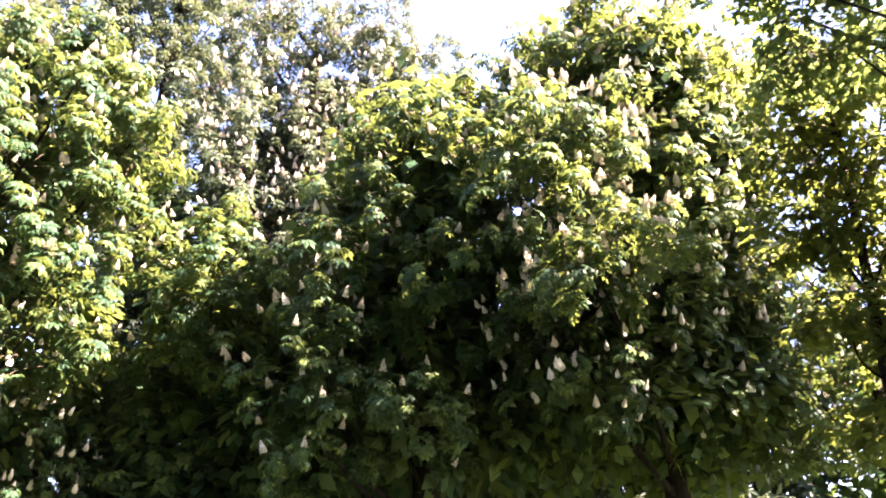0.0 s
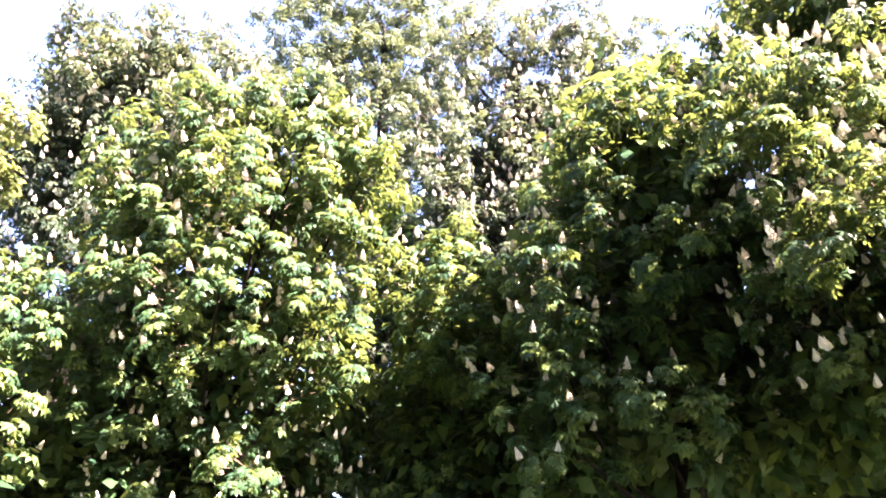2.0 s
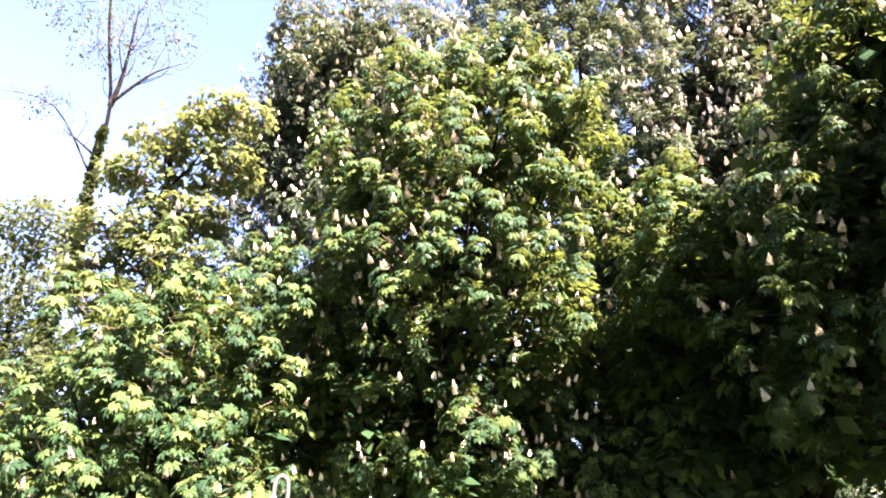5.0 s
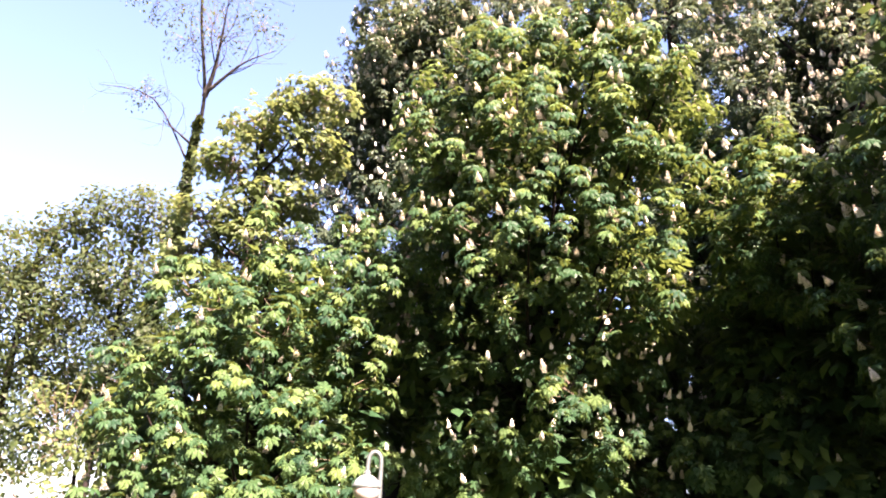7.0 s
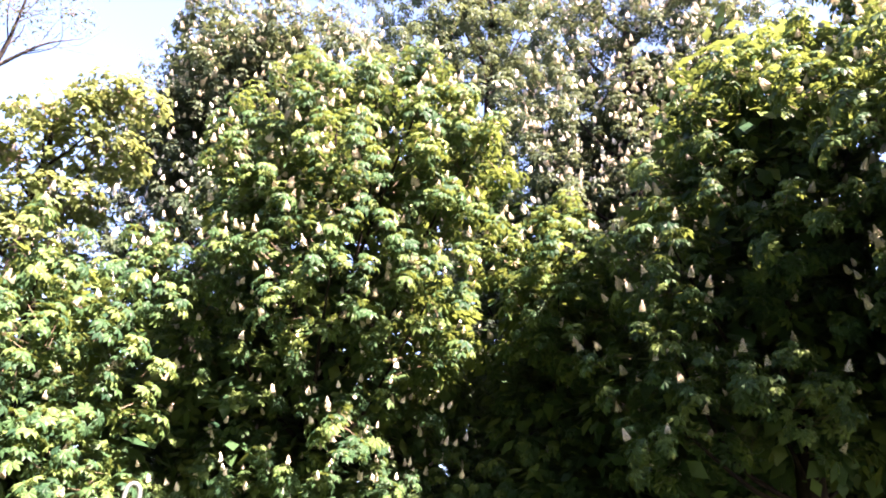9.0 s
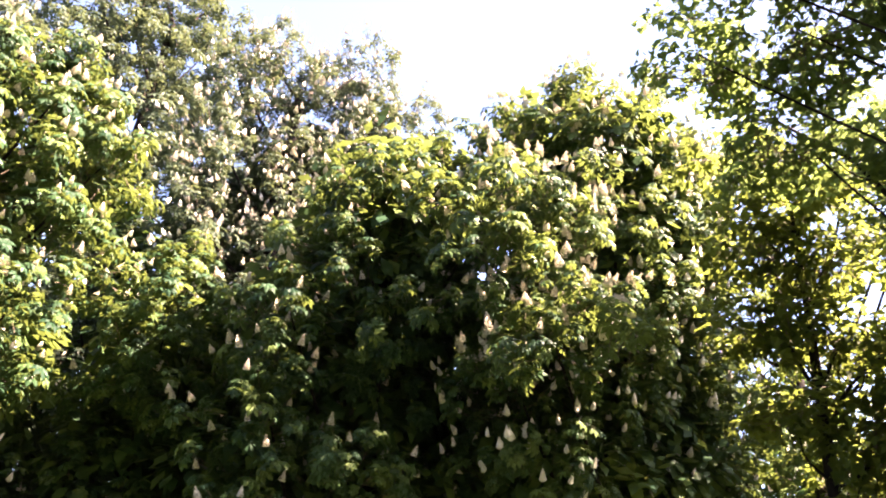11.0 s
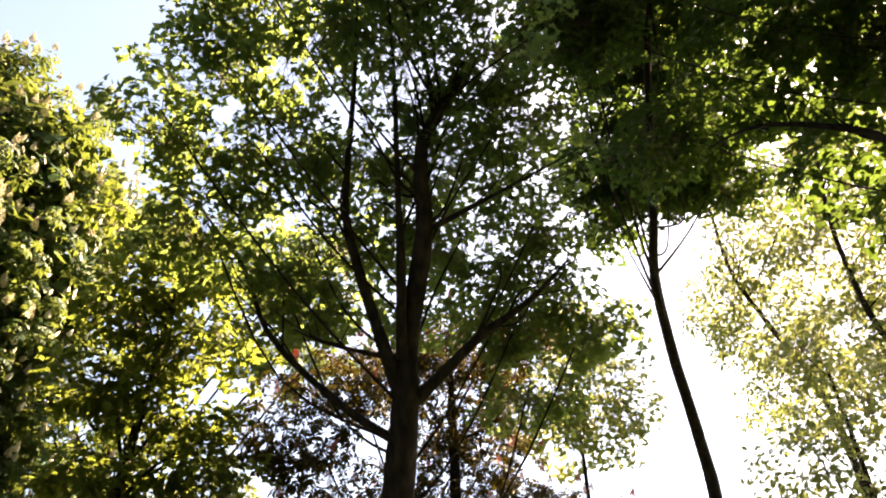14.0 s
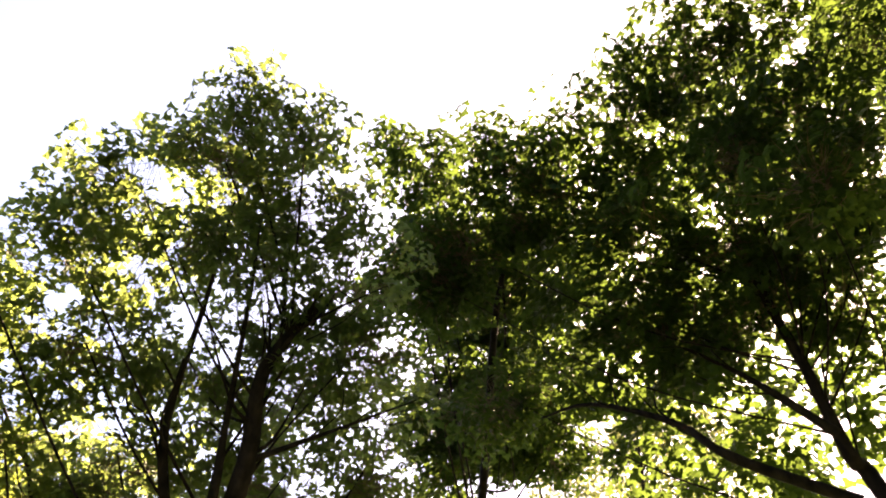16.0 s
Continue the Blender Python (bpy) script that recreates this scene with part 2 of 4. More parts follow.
def leaves_of(tips, ways, number, stalk, size, rng, droop=0.35, facing=0.7):
    """Leaves in a whorl round each shoot tip: turns (with size) and places."""
    turns, places = [], []
    for k in range(number):
        n = len(tips)
        side = unit(np.cross(ways, rng.normal(size=(n, 3)))) if k == 0 else side
        other = np.cross(ways, side)
        a = 2 * math.pi * k / number + rng.uniform(-0.5, 0.5, n)
        lean = rng.uniform(-0.35, 0.75, n)
        out = unit(side * np.cos(a)[:, None] + other * np.sin(a)[:, None] + ways * lean[:, None] - np.array((0, 0, droop)))
        up = unit(np.array((0, 0, 0.4)) + ways * facing + out * 0.45 + rng.normal(size=(n, 3)) * 0.2)
        y = unit(np.cross(up, out))
        z = np.cross(out, y)
        s = size * rng.uniform(0.65, 1.12, n)
        turns.append(np.stack([out, y, z], -1) * s[:, None, None])
        places.append(tips + out * (stalk * rng.uniform(0.6, 1.3, n))[:, None] - ways * rng.uniform(0, 0.18, n)[:, None] * size / 0.45)
    return np.concatenate(turns), np.concatenate(places)


def tuft_of(tips, ways, number, stalk, size, rng):
    """The leaves of a chestnut shoot: opposite pairs in two tiers round the tip, on long stalks, the blades hanging like a skirt."""
    n = len(tips)
    side = unit(np.cross(ways, rng.normal(size=(n, 3))))
    other = np.cross(ways, side)
    grown = rng.uniform(0.7, 1.15, n)
    turns, places = [], []
    for k in range(number):
        a = 2 * math.pi * k / number + rng.uniform(-0.22, 0.22, n)
        out = side * np.cos(a)[:, None] + other * np.sin(a)[:, None]
        tier = 0.42 if k % 2 else 0.05
        stem = unit(out + ways * (tier + rng.uniform(-0.15, 0.15, n))[:, None])
        hang = rng.uniform(0.35, 0.85, n)[:, None]
        x = unit(out - ways * hang * 0.55 - np.array((0, 0, 0.3)) * hang)
        up = unit(ways * 0.8 + out * (0.25 + 0.5 * hang) + rng.normal(size=(n, 3)) * 0.12)
        y = unit(np.cross(up, x))
        s = size * grown * rng.uniform(0.8, 1.1, n)
        turns.append(np.stack([x, y, np.cross(x, y)], -1) * s[:, None, None])
        places.append(tips + stem * (stalk * grown * rng.uniform(0.8, 1.2, n))[:, None] - ways * (0.12 if k % 2 == 0 else 0.0))
    return np.concatenate(turns), np.concatenate(places)


def twigs_of(tips, ways, centre_of, length, radius, rng):
    """Three-sided twigs that run from inside the crown to each shoot."""
    n = len(tips)
    back = unit(centre_of - tips) * 0.7 - ways * 0.5
    foot = tips + unit(back) * (length * rng.uniform(0.6, 1.3, n))[:, None]
    way = unit(tips - foot)
    side = unit(np.cross(way, np.array((0.3, 0.5, 0.8))))
    other = np.cross(way, side)
    v = []
    for p, r in ((foot, radius), (tips, radius * 0.45)):
        for k in range(3):
            a = 2 * math.pi * k / 3
            v.append(p + r * (math.cos(a) * side + math.sin(a) * other))
    verts = np.stack(v, 1).reshape(-1, 3)
    quad = np.array([(0, 1, 4, 3), (1, 2, 5, 4), (2, 0, 3, 5)])
    return verts, (quad[None] + (np.arange(n) * 6)[:, None, None]).reshape(-1, 4)


CANDLES = [candle(k) for k in range(3)]
LEAF_SHAPES = {"chestnut": palmate_leaf(7), "far_chestnut": palmate_leaf(5, False), "maple": lobed_leaf(), "simple": simple_leaf()}


def matrix_of(turn, place):
    m = Matrix([[*turn[i], place[i]] for i in range(3)] + [[0, 0, 0, 1]])
    return m


def grow(name, label, lobes, seed, shape="chestnut", leaf=CHESTNUT_LEAF, bark=BARK, per_m2=3.0, number=6, stalk=0.2, size=0.45, foot=None,
         trunk=None, girth=0.2, limbs=(), candles=0.0, candle_size=0.27, spike_up=-0.1, blossom=BLOSSOM, inner=0.3, own_leaves=0, group="", twig_length=0.6,
         core=(), core_share=2.3, core_size=1.3, set_back=1.0, clump=1, gap=0.25, bumps=0.3, flat=1.0, limb_to_lobes=True, limb_girth=0.24, twig_radius=0.008, tuft=False, gaps=None, branches=0, branch_length=1.4):
    """A tree: its trunk, limbs and twigs, its leaves and its flower spikes."""
    rng = np.random.RandomState(seed)
    tree = tagged(new(name), label=label, category="tree", group=group)
    lo = np.array(lobes, float)
    centre = (lo[:, :3] * lo[:, 3:4] ** 2).sum(0) / (lo[:, 3] ** 2).sum()
    if trunk is None:
        fx, fy = foot if foot else centre[:2] * set_back
        centre = np.array((centre[0] * set_back, centre[1] * set_back, centre[2]))
        h = lo[:, 2].max()
        trunk = [(fx, fy, 0.0), (fx + rng.uniform(-0.1, 0.1), fy + 0.1, h * 0.35), (fx * 0.6 + centre[0] * 0.4, fy * 0.6 + centre[1] * 0.4, h * 0.7), (centre[0], centre[1], h * 0.95)]
    trunk = [tuple(p) for p in trunk]
    base = Vector((trunk[0][0], trunk[0][1], 0.0))
    tree.location = base
    shift = np.array(base)
    zs = np.linspace(0, 1, len(trunk))
    v, f = tube([(trunk[0][0], trunk[0][1], -0.1)] + trunk, [girth * 1.5] + [girth * (1.15 - 0.85 * u) for u in zs], 12, 0.06, seed)
    child("trunk", mesh_of("trunk", v - shift, f, bark, True), tree)
    line = np.array(trunk)
    for k, (points, thick) in enumerate(limbs):
        v, f = tube(points, np.linspace(thick, thick * 0.14, len(points)), 8, 0.05, seed + k)
        child("limb", mesh_of("limb", v - shift, f, bark, True), tree)
    for k, (points, thick) in enumerate([*limbs, (trunk[len(trunk) // 2:], girth * 0.6)] if branches else ()):
        pts = np.array(points, float)
        for j in range(branches):
            u = (0.3 + 0.65 * (j + rng.uniform(0.1, 0.9)) / branches) * (len(pts) - 1)
            i = min(int(u), len(pts) - 2)
            a = pts[i] + (pts[i + 1] - pts[i]) * (u - i)
            way = unit(unit(pts[i + 1] - pts[i]) + rng.normal(size=3) * 0.55 + (0, 0, 0.25))
            reach = branch_length * rng.uniform(0.7, 1.3) * (1.1 - 0.5 * u / (len(pts) - 1))
            turn = rng.normal(size=3) * 0.16 * reach
            r = thick * (1 - 0.8 * u / (len(pts) - 1)) * 0.42
            v, f = tube([a, a + way * reach * 0.45 + turn, a + way * reach + (0, 0, 0.18 * reach)], [r, r * 0.6, r * 0.18], 5, 0.05, seed + 31 * k + j)
            child("branch", mesh_of("branch", v - shift, f, bark, True), tree)
    if limb_to_lobes:
        for k, (x, y, z, across, high) in enumerate(lobes):
            if tuft and across < 0.95:
                continue
            want = max(0.3 * line[-1][2], z - 0.9 * math.hypot(x - centre[0], y - centre[1]) - 0.4)
            u = np.interp(want, line[:, 2], np.arange(len(line)))
            a = np.array([np.interp(u, np.arange(len(line)), line[:, i]) for i in range(3)])
            b = np.array((x, y, z)) + (0, 0, high * 0.4)
            bend = (a + b) / 2 + rng.uniform(-0.25, 0.25, 3) - (0, 0, 0.12 * np.linalg.norm(b - a))
            v, f = tube([a, bend, b], [girth * limb_girth, girth * limb_girth * 0.62, girth * 0.06], 6, 0.05, seed + k)
            child("limb", mesh_of("limb", v - shift, f, bark, True), tree)
    tips, ways = shoots_of(lobes, per_m2, rng, inner, flat, clump, gap, bumps, tuft, seed * 3.7, gaps)
    if core:
        deep = [(x, y, z, across * 0.88, high * 0.88) for x, y, z, across, high in core] if tuft else core
        more, more_ways = shoots_of(deep, per_m2 * core_share, rng, 0.2, flat, 1, gap, bumps, seed=seed * 3.7, gaps=gaps)
        more_turns, more_places = leaves_of(more, more_ways, 5, stalk * 1.4, size * core_size, rng, 0.1)
        verts, faces = LEAF_SHAPES["simple" if tuft else shape]
        v, f = spread(verts, faces, more_turns, more_places - shift)
        child("inner_crown", mesh_of("inner_crown", v, f, leaf), tree, "dark leaves deep in the crown", "stuff")
    near = np.argmin(np.linalg.norm((tips[:, None] - lo[None, :, :3]) / lo[None, :, 3:4], axis=2), axis=1)
    v, f = twigs_of(tips, ways, lo[near, :3], twig_length, twig_radius, rng)
    child("brushwood", mesh_of("brushwood", v - shift, f, TWIG), tree, "thin brown twigs", "stuff")
    turns, places = (tuft_of if tuft else leaves_of)(tips, ways, number, stalk, size, rng)
    order = np.argsort(np.hypot(places[:, 0], places[:, 1]))
    verts, faces = LEAF_SHAPES[shape]
    own, rest = order[:own_leaves], order[own_leaves:]
    if own_leaves:
        me = mesh_of("leaf", verts, faces, leaf)
        for i in own:
            child("leaf", me, tree, matrix=matrix_of(turns[i], places[i] - shift))
    if shape == "chestnut":
        away = np.tile((ways * (tips - (0, 0, 1.7))).sum(1) > 0.25 * np.linalg.norm(tips, axis=1), number)[rest]
        v, f = spread(*LEAF_SHAPES["far_chestnut"], turns[rest[away]], places[rest[away]] - shift)
        child("far_side_crown", mesh_of("far_side_crown", v, f, leaf), tree, kind="stuff")
        rest = rest[~away]
    v, f = spread(verts, faces, turns[rest], places[rest] - shift)
    child("crown", mesh_of("crown", v, f, leaf), tree, kind="stuff")
    if candles:
        outer = (rng.rand(len(tips)) < candles) & (ways[:, 2] > spike_up)
        cw = unit(ways[outer] * 0.8 + np.array((0, 0, 0.7)))
        cp = tips[outer] + ways[outer] * 0.23
        order = np.argsort(np.hypot(cp[:, 0], cp[:, 1]))
        meshes = [mesh_of("flower_spike", cv, cf, blossom) for cv, cf in CANDLES]
        z = cw
        x = unit(np.cross(z, rng.normal(size=cw.shape)))
        s = candle_size * rng.uniform(0.7, 1.15, len(cw))
        ct = np.stack([x, np.cross(z, x), z], -1) * s[:, None, None]
        for i in order[:300]:
            child("flower_spike", meshes[i % 3], tree, matrix=matrix_of(ct[i], cp[i] - shift))
        if len(order) > 300:
            v, f = spread(*small_candle(), ct[order[300:]], cp[order[300:]] - shift)
            child("flower_spikes", mesh_of("flower_spikes", v, f, blossom), tree, kind="stuff")
    return tree


# ---- ground ----
bm = bmesh.new()
rings = [0.0, 2, 4, 7, 11, 16, 24, 40, 80, 200, 600, 2000]
centre_vert = bm.verts.new((0, 0, 0))
previous = None
for r in rings[1:]:
    ring = []
    for k in range(48):
        a = 2 * math.pi * k / 48
        x, y = r * math.cos(a), r * math.sin(a)
        ring.append(bm.verts.new((x, y, 0.06 * noise.noise(Vector((x * 0.3, y * 0.3, 0))) if r < 40 else 0)))
    for k in range(48):
        m = (k + 1) % 48
        if previous is None:
            bm.faces.new((centre_vert, ring[k], ring[m]))
        else:
            bm.faces.new((previous[k], ring[k], ring[m], previous[m]))
    previous = ring
me = bpy.data.meshes.new("ground")
bm.to_mesh(me)
bm.free()
me.materials.append(GRASS)
tagged(new("ground", me), label="short green grass of the park ground", category="ground", kind="structure")



# horse chestnut: rounded masses of the crown as place, half width, half height
lobes = [
    (-8.08, 12.06, 12.06, 1.29, 1.16), (-10.19, 11.47, 12.15, 1.64, 1.3), (-11.72, 11, 11.83, 1.06, 1.13), (-7.35, 13.05, 10.83, 1.2, 0.89),
    (-9.1, 11.84, 10.35, 1.92, 1.41), (-11.91, 11.03, 10.09, 1.51, 1.24), (-8.17, 13.23, 9.18, 1.46, 1.33), (-10.11, 11.92, 8.28, 2.11, 1.54),
    (-12.96, 10.87, 8.21, 1.51, 1.23), (-8.59, 13.66, 7.38, 1.45, 1.26), (-13.62, 13.17, 7.02, 2.23, 1.63), (-11, 14.4, 6.1, 1.85, 1.45), (-9.6, 12.6, 5.05, 0.75, 0.65),
    (-10.05, 15.95, 5.23, 1.32, 1.25), (-12.22, 14.58, 4.08, 2.53, 1.69), (-10.44, 15.61, 3.32, 1.61, 1.48), (-14.29, 13.05, 4.13, 2.01, 1.58),
    (-8.87, 12.46, 14, 0.75, 0.64), (-9.39, 12.08, 13.23, 0.95, 0.81), (-8.37, 12.81, 12.83, 0.94, 0.8), (-10.6, 11.03, 12.35, 0.88, 0.75),
    (-9.83, 11.72, 12.89, 0.84, 0.71), (-11.22, 10.4, 10.69, 0.95, 0.8), (-7.7, 13.22, 11.94, 0.84, 0.72), (-6.92, 13.64, 11.2, 0.69, 0.58),
]
core = [
    (-10.2, 14.7, 12.7, 1.9, 1.9), (-12.5, 14.3, 10.5, 3.2, 2.7), (-12.13, 16.34, 7.53, 3.63, 3.16), (-14.86, 14.19, 6.8, 3.18, 2.87),
    (-13.53, 16.17, 3.58, 3.99, 2.92),
]
grow("horse_chestnut", "tall flowering horse chestnut in bright sun, full of cream flower spikes", lobes, 11, core=core, candles=0.8, girth=0.319, inner=0.12, set_back=1.1, tuft=True, bumps=0.3, number=7, size=0.42, stalk=0.17, candle_size=0.22, spike_up=0.3, per_m2=2.7, own_leaves=300, group='chestnut row')

# horse chestnut: rounded masses of the crown as place, half width, half height
lobes = [
    (-14.31, 7.85, 7.72, 1.02, 1.02), (-13.94, 9.98, 7.58, 1.36, 0.95), (-15.17, 6.99, 6.58, 1.12, 1), (-14.05, 8.37, 6.21, 1.5, 1.12),
    (-15.77, 6.55, 5.04, 1.21, 0.97), (-14.58, 7.81, 4.78, 1.57, 1.09), (-13.85, 9.44, 5.13, 1.39, 1.13), (-16.08, 6.37, 3.6, 1.18, 0.94),
    (-14.79, 7.53, 3.34, 1.63, 1.05), (-13.86, 9.08, 3.6, 1.44, 1.08), (-15.45, 7, 2.08, 1.82, 1.02), (-13.97, 8.83, 2.1, 1.73, 1.04),
]
core = [
    (-17.09, 9.72, 6.76, 2.22, 1.93), (-18.03, 8.85, 4.63, 2.72, 2.14), (-16.86, 10.98, 4.43, 2.79, 2.21), (-17.91, 9.54, 2.23, 3.06, 2.09),
]
grow("horse_chestnut", "young leafy horse chestnut with few flowers, sunlit behind the lamp", lobes, 12, core=core, candles=0.2, girth=0.217, inner=0.12, set_back=1.1, tuft=True, bumps=0.3, number=7, size=0.42, stalk=0.17, candle_size=0.22, spike_up=0.3, per_m2=2.7, own_leaves=300, group='chestnut row')

# horse chestnut: rounded masses of the crown as place, half width, half height
lobes = [
    (-5.52, 14.98, 9.98, 0.82, 0.79), (-5.96, 15.29, 9.04, 1.32, 1.06), (-6.62, 15.46, 8.07, 1.2, 1.07), (-5.58, 15.97, 7.8, 1.31, 1.18),
    (-7.39, 17.92, 7.14, 1.62, 1.33), (-6.24, 18.44, 6.86, 1.59, 1.44), (-7.15, 17.93, 5.37, 1.69, 1.28), (-8.18, 17.17, 5.15, 1.12, 0.99),
    (-6.8, 18.79, 4.12, 2.12, 1.27), (-8.56, 17.01, 3.78, 1.51, 0.96),
    (-5.39, 14.43, 10.08, 0.51, 0.43), (-5.61, 14.34, 9.48, 0.79, 0.67), (-5.04, 14.55, 9.1, 0.78, 0.66),
]
core = [
    (-6.93, 17.68, 8.88, 1.64, 1.64), (-7.19, 18.47, 6.06, 2.2, 2.2), (-7.53, 18.73, 3.84, 2.72, 1.86),
]
grow("horse_chestnut", "small slim horse chestnut with bright green leaves and no flowers", lobes, 13, core=core, candles=0.06, girth=0.174, inner=0.12, set_back=1.1, tuft=True, bumps=0.3, number=7, size=0.42, stalk=0.17, candle_size=0.22, spike_up=0.3, per_m2=2.7, own_leaves=300, group='chestnut row')

# horse chestnut: rounded masses of the crown as place, half width, half height
lobes = [
    (0.04, 14.68, 12.57, 1.62, 1.08), (-1.66, 14.19, 12.13, 1.19, 0.93), (-0.83, 14.4, 10.9, 1.92, 1.28), (-2.4, 14.47, 10.51, 1.29, 1.29),
    (0.73, 15.07, 10.37, 1.4, 1.53), (-1.4, 14.19, 8.85, 1.91, 1.2), (-3.11, 14.27, 8.1, 1.32, 1.2), (-0.09, 15.84, 8.55, 1.65, 1.39),
    (-2.16, 15.9, 7.63, 1.9, 1.27), (-0.67, 17.33, 6.97, 1.96, 1.44), (-3.36, 14.46, 6.22, 1.37, 1.26), (-1.93, 15.54, 5.42, 1.85, 1.04),
    (-3.63, 14.75, 4.85, 1.34, 0.89), (0.21, 17.84, 5.66, 1.4, 1.15), (0.44, 11.79, 10.05, 0.94, 0.8), (0.98, 11.76, 8.74, 0.89, 0.76),
]
core = [
    (-0.9, 16.12, 12.51, 2.61, 1.74), (-1.71, 17.35, 10.27, 3.35, 2.47), (-2.23, 18.37, 7.64, 3.71, 2.71), (-2.91, 18.82, 5.55, 4.16, 2.08),
    (0.1, 18.94, 6.04, 2.59, 2.32),
]
grow("horse_chestnut", "broad horse chestnut, sunlit at the top and deep in shade below", lobes, 14, core=core, candles=0.4, girth=0.319, inner=0.12, set_back=1.1, tuft=True, bumps=0.3, number=7, size=0.42, stalk=0.17, candle_size=0.22, spike_up=0.3, per_m2=2.7, own_leaves=300, group='chestnut row')

# horse chestnut: rounded masses of the crown as place, half width, half height
lobes = [
    (1.6, 13.1, 12.1, 1, 0.9), (3.53, 13.03, 13.29, 1.17, 0.98), (4.9, 14.27, 13.35, 1.11, 1.25), (2.03, 12.34, 10.79, 1.39, 1.16),
    (3.89, 13.73, 11.27, 1.39, 1.27), (5.66, 15.06, 12.1, 1.39, 1.53), (2.48, 13.42, 9.42, 1.41, 1.06), (4.39, 14.76, 9.83, 1.53, 1.15),
    (2.25, 13.73, 8.15, 1.15, 0.92), (3.6, 14.59, 8.46, 1.46, 0.98), (5.58, 16.1, 9.08, 1.47, 1.34), (1.67, 14.99, 7.26, 1.31, 1.07),
    (3.69, 16.65, 7.54, 1.97, 1.18), (5.94, 17.96, 7.78, 1.69, 1.27), (2.42, 16.4, 6, 1.73, 0.99), (4.97, 18.08, 6.25, 2.03, 1.08),
    (1.56, 11.9, 7.17, 0.6, 0.51), (2.51, 11.74, 7.81, 0.64, 0.54), (2.98, 11.62, 7.12, 0.56, 0.48),
]
core = [
    (3.38, 15.15, 13.26, 2.59, 1.87), (4.29, 16.76, 11.4, 3.09, 2.5), (3.87, 17.89, 8.56, 3.3, 2.44), (4.94, 19.01, 6.47, 3.42, 2.28),
    (2.21, 17.74, 6.46, 2.28, 2.15),
]
grow("horse_chestnut", "rounded horse chestnut thick with white flower spikes, dark underneath", lobes, 15, core=core, foot=(4.3, 17.97), candles=0.9, girth=0.319, inner=0.12, set_back=1.1, tuft=True, bumps=0.3, number=7, size=0.37, stalk=0.16, candle_size=0.25, spike_up=0.12, per_m2=4.1, own_leaves=300, group='chestnut row')

# horse chestnut: rounded masses of the crown as place, half width, half height
lobes = [
    (-6.15, 19.56, 20.83, 1.6, 1.36), (-3.12, 20.26, 20.88, 1.5, 1.27), (-6.85, 19.32, 18.82, 1.63, 1.38), (-4.58, 19.98, 19.43, 1.75, 1.49),
    (-1.68, 20.43, 19.27, 1.44, 1.22), (-7.35, 19.14, 16.51, 1.64, 1.39), (-5.12, 19.85, 16.98, 1.75, 1.49), (-2.86, 20.3, 17.75, 1.59, 1.35),
    (-7.54, 19.06, 14.35, 1.56, 1.33), (-5.51, 19.74, 14.65, 1.66, 1.41), (-3.83, 20.14, 15.13, 1.49, 1.27), (-6.86, 19.32, 12.51, 1.5, 1.28),
    (-5.02, 19.88, 12.52, 1.59, 1.35), (-5.71, 19.69, 10.55, 1.53, 1.3), (-4.24, 20.06, 10.48, 1.36, 1.15), (-4.94, 19.9, 8.69, 1.48, 1.26),
]
core = [
    (-4.3, 22.4, 17.2, 2.7, 2), (-6.7, 22.4, 15.2, 2.9, 2.3), (-7.2, 23.4, 12.3, 2.7, 2.5), (-6.9, 24.2, 9.6, 2.7, 2.3),
]
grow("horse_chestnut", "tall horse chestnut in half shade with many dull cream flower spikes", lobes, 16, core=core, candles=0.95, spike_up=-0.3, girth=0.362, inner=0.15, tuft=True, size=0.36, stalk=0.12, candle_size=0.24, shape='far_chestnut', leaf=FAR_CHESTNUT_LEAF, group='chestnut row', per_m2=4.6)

# horse chestnut: rounded masses of the crown as place, half width, half height
lobes = [
    (-15.31, 22.24, 26.41, 2.65, 2.25), (-13.44, 23.42, 28.5, 2.75, 2.34), (-11.46, 24.45, 27.84, 2.29, 1.95), (-15.58, 22.05, 23.23, 2.5, 2.12),
    (-13.55, 23.35, 24.53, 2.69, 2.29), (-11.22, 24.56, 24.71, 2.57, 2.18), (-12.47, 23.95, 21.41, 2.55, 2.16), (-10.52, 24.86, 21.64, 2.43, 2.06),
    (-11.04, 24.64, 18.56, 2.42, 2.06), (-12.67, 23.84, 18.43, 2.18, 1.85), (-9.3, 25.35, 18.62, 2.18, 1.86), (-10.91, 24.7, 15.89, 2.21, 1.88),
]
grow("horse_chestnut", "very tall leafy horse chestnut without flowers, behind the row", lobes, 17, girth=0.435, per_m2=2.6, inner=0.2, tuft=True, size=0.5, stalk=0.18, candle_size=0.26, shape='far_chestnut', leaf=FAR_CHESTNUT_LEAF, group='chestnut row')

# horse chestnut: rounded masses of the crown as place, half width, half height
lobes = [
    (-16.02, 15.46, 20.28, 1.88, 1.46), (-18.01, 14.14, 19.5, 1.86, 1.44), (-19.46, 13.56, 18.39, 1.23, 1.43), (-17.76, 15.87, 18.24, 2.74, 1.9),
    (-20.11, 14.83, 16.41, 2.28, 1.87), (-18.81, 16.76, 16.07, 2.55, 2.13), (-21.35, 15.08, 14.26, 2.06, 1.86), (-19.95, 17.15, 13.9, 2.33, 1.91),
    (-15.25, 17.31, 19.28, 1.92, 2.14), (-17.25, 18.14, 16.33, 2.37, 2.37), (-22.62, 14.29, 12.89, 1.92, 1.71), (-22.1, 15.96, 11.6, 1.94, 1.73),
    (-23.64, 14.08, 10.87, 1.69, 1.48),
]
